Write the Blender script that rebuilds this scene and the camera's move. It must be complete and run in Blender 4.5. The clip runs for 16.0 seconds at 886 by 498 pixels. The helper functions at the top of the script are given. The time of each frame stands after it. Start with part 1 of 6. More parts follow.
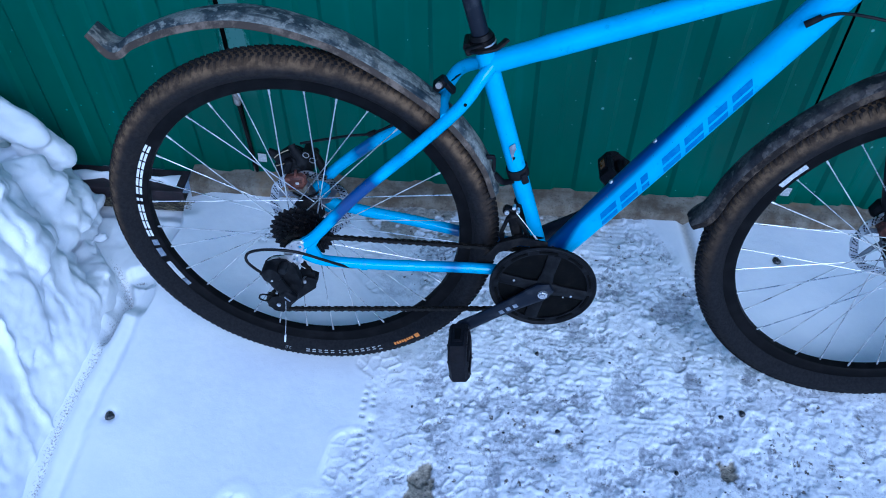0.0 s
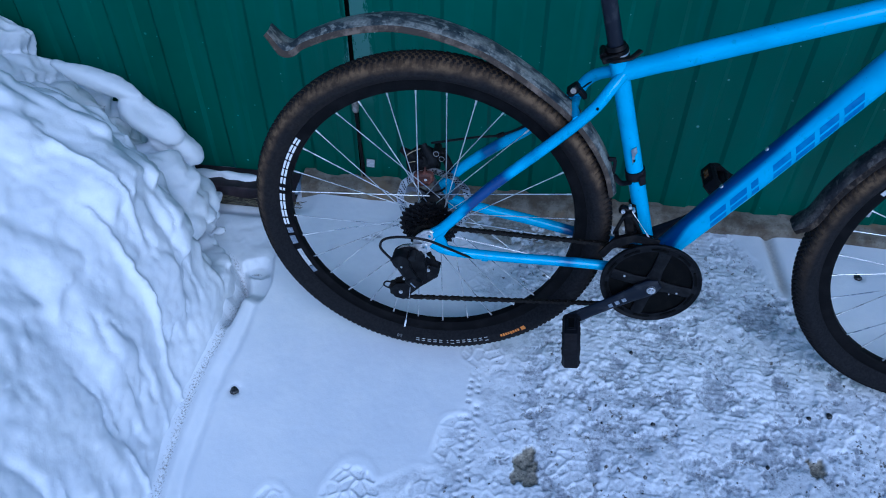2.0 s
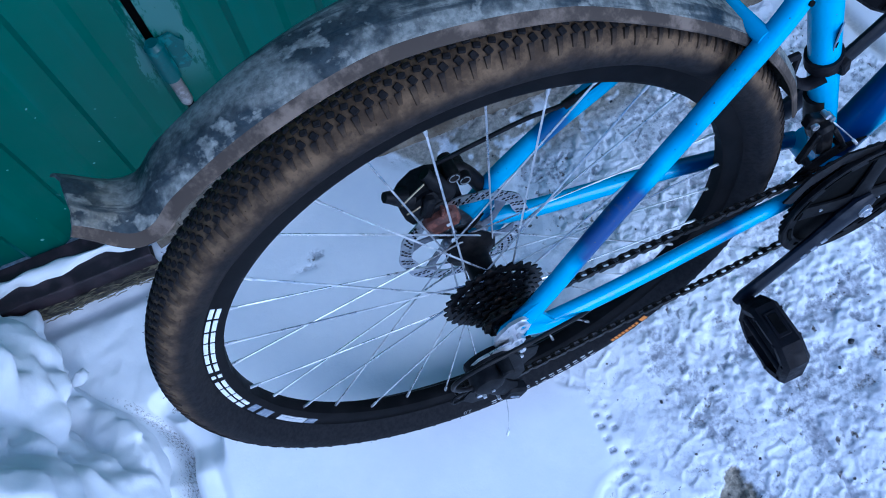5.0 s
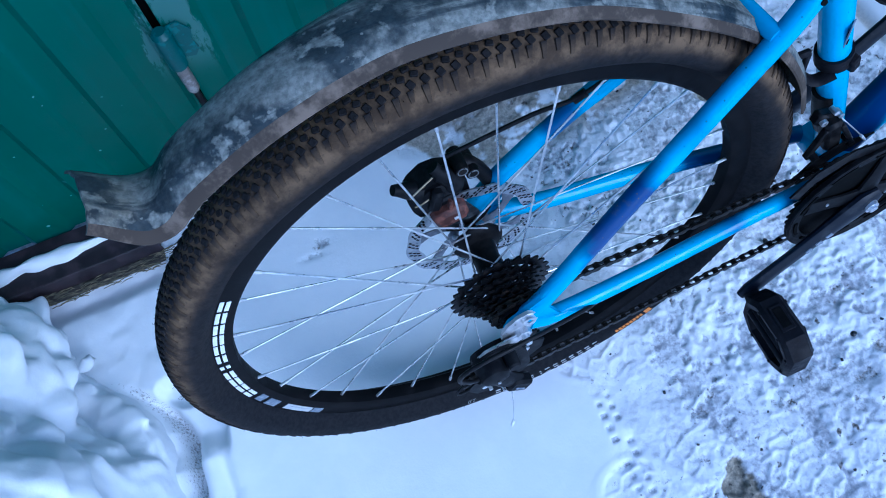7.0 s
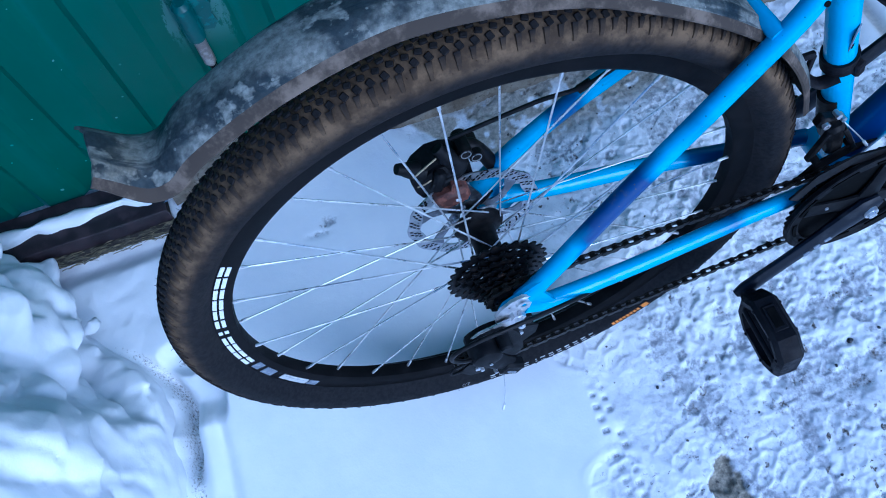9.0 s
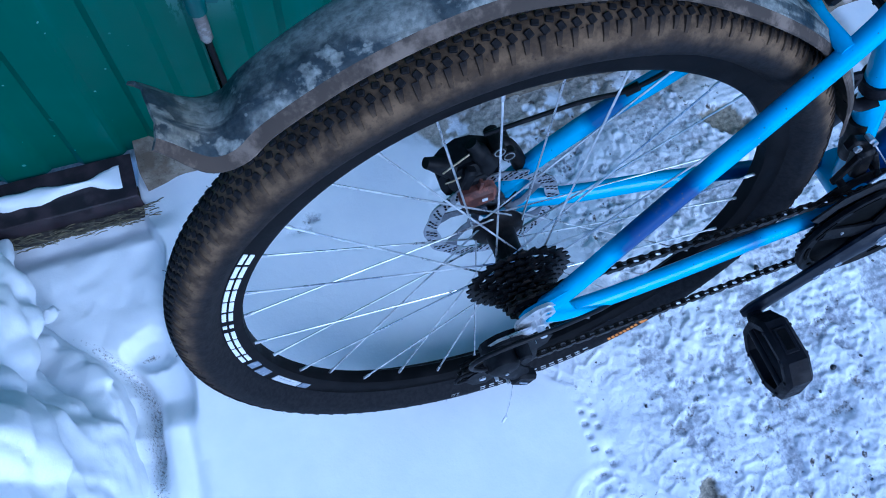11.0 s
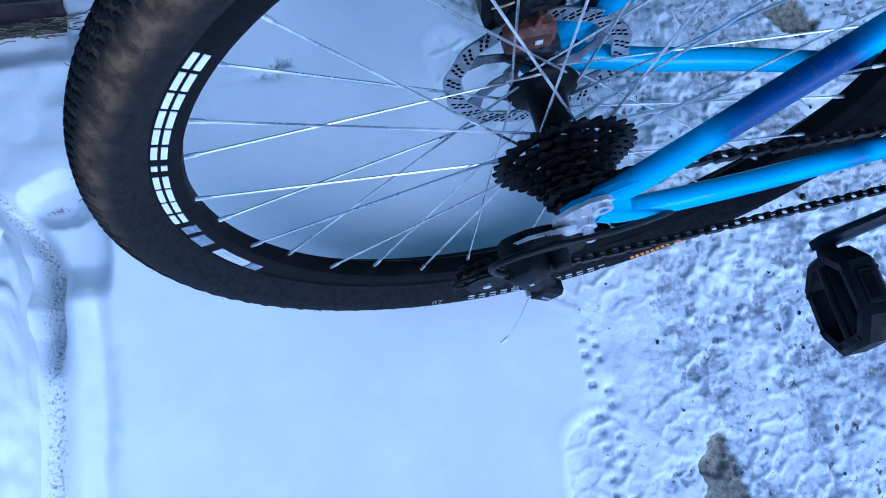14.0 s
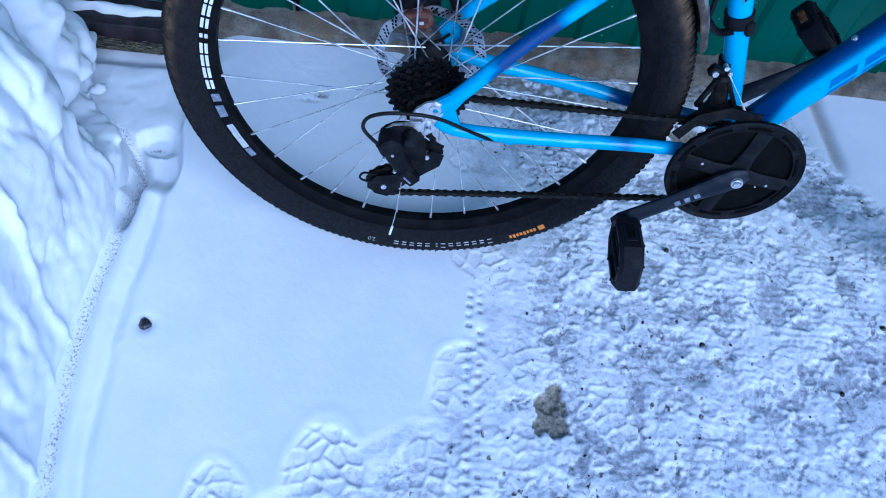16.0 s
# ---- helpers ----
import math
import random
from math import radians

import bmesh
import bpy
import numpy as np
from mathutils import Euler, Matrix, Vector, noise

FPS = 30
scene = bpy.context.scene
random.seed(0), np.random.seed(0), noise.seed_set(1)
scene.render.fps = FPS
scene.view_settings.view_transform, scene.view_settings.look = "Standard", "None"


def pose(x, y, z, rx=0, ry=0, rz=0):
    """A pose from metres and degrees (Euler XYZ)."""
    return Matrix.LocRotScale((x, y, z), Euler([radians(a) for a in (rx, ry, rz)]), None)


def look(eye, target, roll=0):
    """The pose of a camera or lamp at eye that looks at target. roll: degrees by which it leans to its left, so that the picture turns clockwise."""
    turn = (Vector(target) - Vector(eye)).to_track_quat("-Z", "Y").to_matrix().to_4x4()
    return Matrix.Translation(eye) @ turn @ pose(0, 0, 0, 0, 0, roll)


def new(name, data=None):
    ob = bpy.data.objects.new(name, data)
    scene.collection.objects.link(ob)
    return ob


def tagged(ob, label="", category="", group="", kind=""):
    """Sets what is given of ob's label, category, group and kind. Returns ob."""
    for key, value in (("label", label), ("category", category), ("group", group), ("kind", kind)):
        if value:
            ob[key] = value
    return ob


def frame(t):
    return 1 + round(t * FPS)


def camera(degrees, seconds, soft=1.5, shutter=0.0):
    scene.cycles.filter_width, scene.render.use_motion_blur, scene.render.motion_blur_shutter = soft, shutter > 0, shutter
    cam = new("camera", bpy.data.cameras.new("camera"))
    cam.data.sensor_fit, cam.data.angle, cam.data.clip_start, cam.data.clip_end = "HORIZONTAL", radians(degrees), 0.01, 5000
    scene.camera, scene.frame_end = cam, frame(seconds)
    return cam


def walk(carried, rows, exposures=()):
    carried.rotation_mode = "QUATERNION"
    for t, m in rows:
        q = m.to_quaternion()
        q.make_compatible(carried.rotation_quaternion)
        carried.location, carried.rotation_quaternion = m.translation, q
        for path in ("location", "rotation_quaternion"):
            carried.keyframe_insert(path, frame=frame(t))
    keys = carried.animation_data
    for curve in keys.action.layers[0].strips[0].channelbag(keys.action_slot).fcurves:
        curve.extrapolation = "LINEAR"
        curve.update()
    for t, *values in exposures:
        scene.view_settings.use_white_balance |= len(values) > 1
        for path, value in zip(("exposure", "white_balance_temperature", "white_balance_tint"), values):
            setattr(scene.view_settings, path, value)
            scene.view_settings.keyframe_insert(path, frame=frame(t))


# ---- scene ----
cam = camera(56.4, 16.0, 1.0)
PATH = [
    (0, (0.351, -0.961, 1.496), (0.231, 0.331, -0.026), -0.3),
    (0.5, (0.272, -1.049, 1.511), (0.09, 0.263, 0.013), -0.4),
    (1, (0.228, -1.093, 1.516), (0.042, 0.239, 0.036), -0.1),
    (1.5, (0.205, -1.124, 1.524), (0.02, 0.224, 0.058), 0.1),
    (2, (0.191, -1.128, 1.537), (0.0, 0.223, 0.074), 0.0),
    (2.5, (0.163, -1.122, 1.535), (-0.022, 0.232, 0.075), 0.6),
    (3, (0.114, -0.99, 1.482), (-0.046, 0.296, -0.041), -1.3),
    (3.5, (0.027, -0.749, 1.421), (0.001, 0.444, -0.184), -4.6),
    (4, (-0.108, -0.513, 1.37), (0.065, 0.538, -0.323), -6.4),
    (4.5, (-0.137, -0.363, 1.319), (0.093, 0.529, -0.456), -8.0),
    (5, (-0.115, -0.261, 1.219), (0.068, 0.497, -0.623), -10.0),
    (7.5, (-0.119, -0.249, 1.232), (0.042, 0.472, -0.627), -10.1),
    (8, (-0.117, -0.252, 1.236), (0.029, 0.471, -0.623), -10.2),
    (8.5, (-0.111, -0.257, 1.234), (0.026, 0.466, -0.626), -9.8),
    (9, (-0.11, -0.272, 1.236), (0.02, 0.446, -0.626), -9.4),
    (11.5, (-0.223, -0.197, 1.144), (0.179, 0.479, -0.695), 15.3),
    (12, (-0.168, -0.066, 0.915), (0.276, 0.47, -0.96), 26.6),
    (12.5, (-0.138, -0.043, 0.791), (0.297, 0.346, -1.122), 34.8),
    (13, (-0.181, -0.064, 0.79), (0.217, 0.254, -1.144), 39.3),
    (13.5, (-0.211, -0.093, 0.83), (0.171, 0.245, -1.104), 37.7),
    (14, (-0.239, -0.177, 0.952), (0.169, 0.27, -0.954), 31.4),
    (14.5, (-0.223, -0.36, 1.095), (0.162, 0.296, -0.755), 21.7),
    (15, (-0.137, -0.503, 1.181), (0.153, 0.338, -0.61), 16.5),
    (15.5, (-0.072, -0.634, 1.231), (0.094, 0.35, -0.502), 13.0),
    (16, (-0.039, -0.757, 1.208), (0.099, 0.296, -0.487), 11.4),
]
EXPOSURES = [(0, -0.2, 4500, 10), (0.5, -0.46, 4350, 9), (1.0, -0.60, 4550, 10), (1.5, -0.59, 4550, 10), (2.0, -0.63, 4550, 10), (2.5, -0.72, 3980, 8), (3.0, -0.77, 3680, 8), (3.5, -0.75, 3850, 10), (4.0, -0.32, 4450, 13), (4.5, -0.1, 4600, 13), (5.0, -0.06, 4550, 12), (7.5, -0.03, 4380, 9), (9.0, -0.02, 4380, 9), (11.5, 0.0, 4350, 10), (12.0, 0.20, 4400, 11), (12.5, 0.07, 4380, 12), (13.5, -0.12, 4170, 12), (14.5, -0.13, 4370, 11), (15.5, -0.15, 4480, 11), (16.0, -0.12, 4480, 11)]
walk(cam, [(t, look(eye, target, roll)) for t, eye, target, roll in PATH], EXPOSURES)
SKY, SUN = 0.165, 2.05

# ---- light ----
world = bpy.data.worlds.new("sky")
scene.world = world
world.use_nodes = True
wn = world.node_tree
sky = wn.nodes.new("ShaderNodeTexSky")
sky.sky_type = "NISHITA"
sky.sun_disc = False
sky.sun_elevation, sky.sun_rotation = radians(37), radians(154.8)
wn.nodes["Background"].inputs["Strength"].default_value = SKY
wn.links.new(sky.outputs["Color"], wn.nodes["Background"].inputs["Color"])
sun = new("sun", bpy.data.lights.new("sun", "SUN"))
sun.data.energy, sun.data.angle, sun.data.color = SUN, radians(44), (1.0, 0.97, 0.93)
sun.matrix_world = look((1.2, -2.55, 2.15), (0, 0, 0))
sun.location = (-3, -6, 9)


# ---- materials ----
class Mat:
    """A node material with short helpers."""

    def __init__(self, name, rough=0.5, metal=0.0, spec=0.5, coat=0.0):
        self.m = bpy.data.materials.new(name)
        self.m.use_nodes = True
        self.t = self.m.node_tree
        self.b = self.t.nodes["Principled BSDF"]
        self.b.inputs["Roughness"].default_value = rough
        self.b.inputs["Metallic"].default_value = metal
        self.b.inputs["Specular IOR Level"].default_value = spec
        self.b.inputs["Coat Weight"].default_value = coat
        self.b.inputs["Coat Roughness"].default_value = 0.12
        self.co = self.t.nodes.new("ShaderNodeTexCoord").outputs["Object"]

    def link(self, a, b):
        self.t.links.new(a, b)

    def noise(self, scale, detail=4.0, rough=0.55, stretch=None, w=0.0):
        n = self.t.nodes.new("ShaderNodeTexNoise")
        n.inputs["Scale"].default_value, n.inputs["Detail"].default_value, n.inputs["Roughness"].default_value = scale, detail, rough
        m = self.t.nodes.new("ShaderNodeMapping")
        m.inputs["Location"].default_value = (w, w * 0.7, w * 1.3)
        if stretch:
            m.inputs["Scale"].default_value = stretch
        self.link(self.co, m.inputs["Vector"])
        self.link(m.outputs["Vector"], n.inputs["Vector"])
        return n.outputs["Fac"]

    def ramp(self, fac, lo, hi, a=0.0, b=1.0):
        n = self.t.nodes.new("ShaderNodeMapRange")
        n.interpolation_type = "SMOOTHSTEP"
        for k, v in (("From Min", lo), ("From Max", hi), ("To Min", a), ("To Max", b)):
            n.inputs[k].default_value = v
        self.link(fac, n.inputs["Value"])
        return n.outputs["Result"]

    def math(self, op, a, b):
        n = self.t.nodes.new("ShaderNodeMath")
        n.operation = op
        for i, v in enumerate((a, b)):
            if isinstance(v, (int, float)):
                n.inputs[i].default_value = v
            else:
                self.link(v, n.inputs[i])
        return n.outputs[0]

    def mix(self, fac, a, b):
        n = self.t.nodes.new("ShaderNodeMix")
        n.data_type = "RGBA"
        if isinstance(fac, (int, float)):
            n.inputs["Factor"].default_value = fac
        else:
            self.link(fac, n.inputs["Factor"])
        for s, v in ((n.inputs[6], a), (n.inputs[7], b)):
            if isinstance(v, tuple):
                s.default_value = (*v, 1)
            else:
                self.link(v, s)
        return n.outputs[2]

    def attr(self, name):
        n = self.t.nodes.new("ShaderNodeAttribute")
        n.attribute_name = name
        return n.outputs["Fac"]

    def axis(self, i):
        n = self.t.nodes.new("ShaderNodeSeparateXYZ")
        self.link(self.co, n.inputs[0])
        return n.outputs[i]

    def dots(self, scale, size, keep=0.5):
        """Scattered small round specks."""
        v = self.t.nodes.new("ShaderNodeTexVoronoi")
        v.inputs["Scale"].default_value = scale
        self.link(self.co, v.inputs["Vector"])
        d = self.ramp(v.outputs["Distance"], size * 0.6, size, 1.0, 0.0)
        s = self.t.nodes.new("ShaderNodeSeparateColor")
        self.link(v.outputs["Color"], s.inputs[0])
        return self.math("MULTIPLY", d, self.ramp(s.outputs[0], keep, keep + 0.02))

    def color(self, c):
        if isinstance(c, tuple):
            self.b.inputs["Base Color"].default_value = (*c, 1)
        else:
            self.link(c, self.b.inputs["Base Color"])
        return self

    def rough(self, r):
        self.link(r, self.b.inputs["Roughness"])
        return self

    def bump(self, h, dist, strength=1.0):
        n = self.t.nodes.new("ShaderNodeBump")
        n.inputs["Strength"].default_value, n.inputs["Distance"].default_value = strength, dist
        self.link(h, n.inputs["Height"])
        self.link(n.outputs["Normal"], self.b.inputs["Normal"])
        return self


def snow_material():
    m = Mat("snow", rough=0.6, spec=0.25)
    tramp, bare, dirt, ice = m.attr("tramp"), m.attr("bare"), m.attr("dirt"), m.attr("ice")
    fine, mid, big = m.noise(260, 3), m.noise(60, 5, 0.65), m.noise(9, 4, 0.6)
    white = m.mix(m.ramp(big, 0.35, 0.7), (0.80, 0.83, 0.88), (0.86, 0.88, 0.91))
    clear = m.mix(m.ramp(mid, 0.35, 0.65), (0.25, 0.265, 0.31), (0.50, 0.525, 0.575))
    grain = m.noise(130, 4, 0.7, w=5.0)
    icy = m.ramp(m.math("ADD", ice, m.math("MULTIPLY", m.math("SUBTRACT", grain, 0.5), 1.5)), 0.18, 0.80)
    film = m.math("MULTIPLY", tramp, m.ramp(m.noise(34, 6, 0.72, w=3.0), 0.46, 0.66, 0.0, 0.42))
    icy = m.math("MAXIMUM", m.math("MULTIPLY", icy, m.ramp(ice, 0.02, 0.20)), film)
    c = m.mix(icy, white, clear)
    stone = m.mix(m.ramp(m.noise(140, 4, 0.7), 0.35, 0.65), (0.15, 0.135, 0.10), (0.35, 0.32, 0.25))
    grit = m.mix(m.ramp(fine, 0.4, 0.62), (0.06, 0.055, 0.05), (0.24, 0.22, 0.20))
    c = m.mix(bare, c, stone)
    specks = m.ramp(m.math("ADD", dirt, m.math("MULTIPLY", m.math("SUBTRACT", m.noise(240, 3, 0.6, w=7.0), 0.5), 1.3)), 0.32, 0.78)
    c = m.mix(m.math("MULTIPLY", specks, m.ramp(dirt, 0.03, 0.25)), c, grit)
    crumbs = m.math("MULTIPLY", tramp, m.math("MULTIPLY", m.ramp(m.noise(110, 4, 0.6, w=13.0), 0.64, 0.69), m.ramp(m.noise(9, 3, w=15.0), 0.46, 0.58)))
    c = m.mix(crumbs, c, (0.06, 0.058, 0.056))
    m.color(c)
    m.rough(m.math("SUBTRACT", 0.68, m.math("MULTIPLY", icy, 0.3)))
    h = m.math("ADD", m.math("MULTIPLY", fine, 0.07), m.math("MULTIPLY", mid, 0.12))
    h = m.math("ADD", h, m.math("MULTIPLY", tramp, m.math("MULTIPLY", grain, 0.36)))
    h = m.math("SUBTRACT", h, m.math("MULTIPLY", icy, 0.25))
    m.bump(h, 0.0055, 0.75)
    return m.m


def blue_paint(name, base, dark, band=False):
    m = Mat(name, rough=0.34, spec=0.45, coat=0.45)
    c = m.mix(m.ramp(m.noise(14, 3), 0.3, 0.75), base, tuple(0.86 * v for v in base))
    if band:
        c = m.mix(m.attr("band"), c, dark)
    grime = m.math("MULTIPLY", m.ramp(m.noise(34, 6, 0.7, w=2.0), 0.58, 0.76), 0.55)
    c = m.mix(grime, c, (0.11, 0.10, 0.085))
    c = m.mix(m.dots(240, 0.2, 0.93), c, (0.10, 0.08, 0.06))
    m.color(c).rough(m.ramp(m.noise(50, 4, w=5.0), 0.3, 0.7, 0.28, 0.5))
    m.bump(m.noise(500, 2), 0.0004, 0.3)
    return m.m


def rubber():
    m = Mat("tyre_rubber", rough=0.8, spec=0.08)
    up = m.ramp(m.axis(2), -0.14, 0.20)
    n, broad = m.noise(60, 6, 0.65), m.noise(7, 4, 0.55, w=9.0)
    fine = m.noise(190, 4, 0.65, w=4.0)
    film = m.math("MULTIPLY", m.ramp(m.math("ADD", m.math("MULTIPLY", broad, 0.7), m.math("MULTIPLY", n, 0.3)), 0.30, 0.60, 0.35, 1.0), m.math("ADD", 0.03, m.math("MULTIPLY", up, 0.97)))
    c = m.mix(m.ramp(fine, 0.3, 0.7), (0.007, 0.008, 0.010), (0.016, 0.016, 0.018))
    tan = m.mix(m.ramp(n, 0.36, 0.66), (0.072, 0.048, 0.029), (0.160, 0.108, 0.063))
    tan = m.mix(m.ramp(fine, 0.56, 0.70, 0.0, 0.5), tan, (0.045, 0.034, 0.026))
    m.color(m.mix(m.math("MULTIPLY", film, m.attr("dusty")), c, tan))
    m.bump(fine, 0.0008, 0.5)
    return m.m


def dirty_plastic(name="mudguard_plastic", a=(0.010, 0.014, 0.024), b=(0.15, 0.145, 0.13), lo=0.44, hi=0.62, rough=0.55, streaks=False):
    m = Mat(name, rough=rough, spec=0.12)
    n = m.noise(42, 8, 0.75)
    n2 = m.noise(140, 4, 0.6, w=2.5)
    c = m.mix(m.ramp(n2, 0.3, 0.7), a, tuple(1.5 * v for v in a))
    mud = m.mix(m.ramp(n2, 0.3, 0.75), tuple(0.75 * v for v in b), tuple(1.25 * v for v in b))
    cover = m.ramp(n, lo, hi)
    if streaks:
        cloud = m.noise(21, 6, 0.55, w=8.0)
        blot = m.ramp(m.noise(64, 4, 0.5, w=3.0), 0.52, 0.62, 0.0, 0.75)
        wiped = m.ramp(m.noise(60, 4, 0.65, (0.10, 1.0, 0.18), w=4.0), 0.54, 0.66, 1.0, 0.25)
        cover = m.math("MULTIPLY", m.math("MAXIMUM", m.ramp(cloud, lo, hi, 0.10, 0.72), blot), wiped)
        cover = m.math("MULTIPLY", cover, m.ramp(m.noise(230, 3, 0.6, w=6.0), 0.32, 0.62, 0.62, 1.0))
        cover = m.math("MAXIMUM", cover, m.math("MULTIPLY", m.dots(150, 0.26, 0.80), 0.55))
        tan = m.ramp(m.noise(9, 4, 0.6, w=11.0), 0.52, 0.68, 0.0, 0.45)
        mud = m.mix(tan, mud, (b[0] * 1.0, b[1] * 0.82, b[2] * 0.62))
    m.color(m.mix(m.math("MULTIPLY", cover, 0.85), c, mud))
    m.rough(m.ramp(n, 0.35, 0.7, rough - 0.15, 0.85))
    m.bump(m.math("ADD", n2, m.math("MULTIPLY", cover, 0.6)), 0.0012, 0.5)
    return m.m


def worn(name, a, b, rough=0.45, metal=0.0, scale=60, lo=0.45, hi=0.65, spec=0.5):
    m = Mat(name, rough=rough, metal=metal, spec=spec)
    n = m.noise(scale, 5, 0.65)
    m.color(m.mix(m.ramp(n, lo, hi), a, b))
    m.rough(m.ramp(n, 0.3, 0.7, max(0.08, rough - 0.1), min(1, rough + 0.15)))
    m.bump(m.noise(scale * 4, 3), 0.0004, 0.35)
    return m.m


def fence_paint():
    m = Mat("green_fence_paint", rough=0.36, spec=0.35)
    x, z = m.axis(0), m.axis(2)
    n = m.noise(3.0, 5, 0.6, (1, 1, 0.35))
    c = m.mix(m.ramp(n, 0.3, 0.7), (0.0015, 0.069, 0.043), (0.0026, 0.095, 0.062))
    streak = m.noise(30, 4, 0.6, (1, 1, 0.06), w=3.0)
    c = m.mix(m.math("MULTIPLY", m.ramp(streak, 0.52, 0.75), 0.30), c, (0.008, 0.13, 0.11))
    near = m.ramp(m.math("ABSOLUTE", m.math("ADD", x, 0.25), 0.0), 0.024, 0.056, 1.0, 0.0)
    high = m.ramp(z, 0.26, 0.34)
    flake = m.ramp(m.math("MULTIPLY", near, m.ramp(m.noise(22, 7, 0.8, (1, 1, 0.30), w=6.0), 0.36, 0.66)), 0.22, 0.30)
    c = m.mix(m.math("MULTIPLY", high, m.math("MULTIPLY", flake, 0.85)), c, (0.070, 0.180, 0.160))
    c = m.mix(m.math("MULTIPLY", m.dots(26, 0.11, 0.93), 0.75), c, (0.22, 0.42, 0.40))
    c = m.mix(m.math("MULTIPLY", m.dots(70, 0.15, 0.94), 0.8), c, (0.25, 0.42, 0.40))
    m.color(c).rough(m.ramp(m.noise(12, 4, w=9.0), 0.3, 0.7, 0.30, 0.5))
    m.bump(m.noise(6, 3, w=1.0), 0.004, 0.25)
    return m.m


def concrete():
    m = Mat("old_concrete", rough=0.9, spec=0.2)
    n, f = m.noise(18, 6, 0.65), m.noise(160, 4, 0.7, w=2.0)
    c = m.mix(m.ramp(n, 0.35, 0.65), (0.11, 0.09, 0.065), (0.24, 0.22, 0.18))
    c = m.mix(m.ramp(f, 0.55, 0.7), c, (0.09, 0.075, 0.06))
    c = m.mix(m.ramp(m.noise(7, 4, 0.6, w=5.0), 0.56, 0.68, 0.0, 0.7), c, (0.20, 0.145, 0.085))
    m.color(c).bump(f, 0.004, 0.7)
    return m.m


SNOW = snow_material()
BLUE = blue_paint("blue_frame_paint", (0.003, 0.37, 0.68), (0.004, 0.05, 0.28))
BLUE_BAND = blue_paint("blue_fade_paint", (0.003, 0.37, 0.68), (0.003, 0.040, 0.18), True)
DARK_BLUE = worn("dark_blue_lettering", (0.008, 0.12, 0.36), (0.016, 0.17, 0.42), 0.35)
RUBBER = rubber()
GUARD = dirty_plastic(a=(0.009, 0.017, 0.024), b=(0.36, 0.37, 0.33), lo=0.41, hi=0.57, streaks=True)
FRONT_GUARD = dirty_plastic("front_mudguard_plastic", (0.011, 0.012, 0.015), (0.16, 0.14, 0.12), 0.42, 0.66, 0.5, True)
DARK_LIP = worn("dusty_guard_lip", (0.022, 0.018, 0.016), (0.10, 0.076, 0.056), 0.85, scale=45, spec=0.1)
GUARD_IN = worn("muddy_guard_lip", (0.060, 0.048, 0.039), (0.175, 0.138, 0.108), 0.85, scale=30, spec=0.1)
PLASTIC = worn("black_plastic", (0.005, 0.0055, 0.007), (0.013, 0.014, 0.016), 0.5, spec=0.09)
DUSTY_PLASTIC = dirty_plastic("dusty_black_plastic", (0.006, 0.006, 0.008), (0.04, 0.032, 0.026), 0.54, 0.78, 0.6)
RIM_BLACK = worn("black_rim_paint", (0.004, 0.0042, 0.005), (0.008, 0.008, 0.009), 0.5, scale=30, spec=0.05)
BLACK_STEEL = worn("black_steel", (0.005, 0.005, 0.006), (0.018, 0.016, 0.015), 0.45, 0.3, spec=0.15)
CRANK = worn("worn_black_crank", (0.006, 0.009, 0.017), (0.03, 0.034, 0.042), 0.42, 0.1, 45, 0.5, 0.75, 0.2)
STEEL = worn("bright_spoke_steel", (0.58, 0.59, 0.61), (0.88, 0.88, 0.88), 0.30, 0.85, 22)
DISC = worn("brushed_disc_steel", (0.42, 0.44, 0.48), (0.62, 0.64, 0.67), 0.3, 1.0, 70)
SILVER = worn("silver_alloy", (0.62, 0.63, 0.65), (0.80, 0.80, 0.80), 0.35, 0.85, 80)
COG = worn("oily_brown_sprocket", (0.005, 0.0055, 0.007), (0.060, 0.040, 0.028), 0.34, 0.4, 150, 0.54, 0.78, 0.25)
CHAIN = worn("oily_chain", (0.010, 0.009, 0.008), (0.10, 0.075, 0.055), 0.4, 0.4, 140, 0.54, 0.78, 0.25)
RUST = worn("rusty_red_caliper", (0.055, 0.018, 0.013), (0.20, 0.075, 0.050), 0.65, 0.1, 90)
AMBER = worn("amber_reflector", (0.20, 0.07, 0.02), (0.30, 0.12, 0.04), 0.3, scale=120)
BRASS = worn("tarnished_spring", (0.42, 0.33, 0.20), (0.55, 0.46, 0.32), 0.45, 0.6, 120)
WHITE = worn("white_print", (0.72, 0.74, 0.76), (0.82, 0.82, 0.82), 0.5, scale=200)
GREY_PRINT = worn("grey_print", (0.14, 0.17, 0.22), (0.28, 0.31, 0.36), 0.45, scale=150)
TYRE_PRINT = worn("pale_tyre_print", (0.30, 0.305, 0.31), (0.52, 0.525, 0.53), 0.6, scale=160)
DISC_ARM = worn("dull_disc_arm_steel", (0.20, 0.21, 0.24), (0.36, 0.38, 0.42), 0.36, 0.95, 60)
FADED = worn("faded_white_print", (0.42, 0.44, 0.46), (0.6, 0.61, 0.62), 0.55, scale=200)
ORANGE = worn("orange_print", (0.62, 0.20, 0.02), (0.72, 0.27, 0.04), 0.55, scale=200)
CABLE = worn("black_cable_housing", (0.006, 0.006, 0.007), (0.012, 0.012, 0.013), 0.4, spec=0.15)
FENCE = fence_paint()
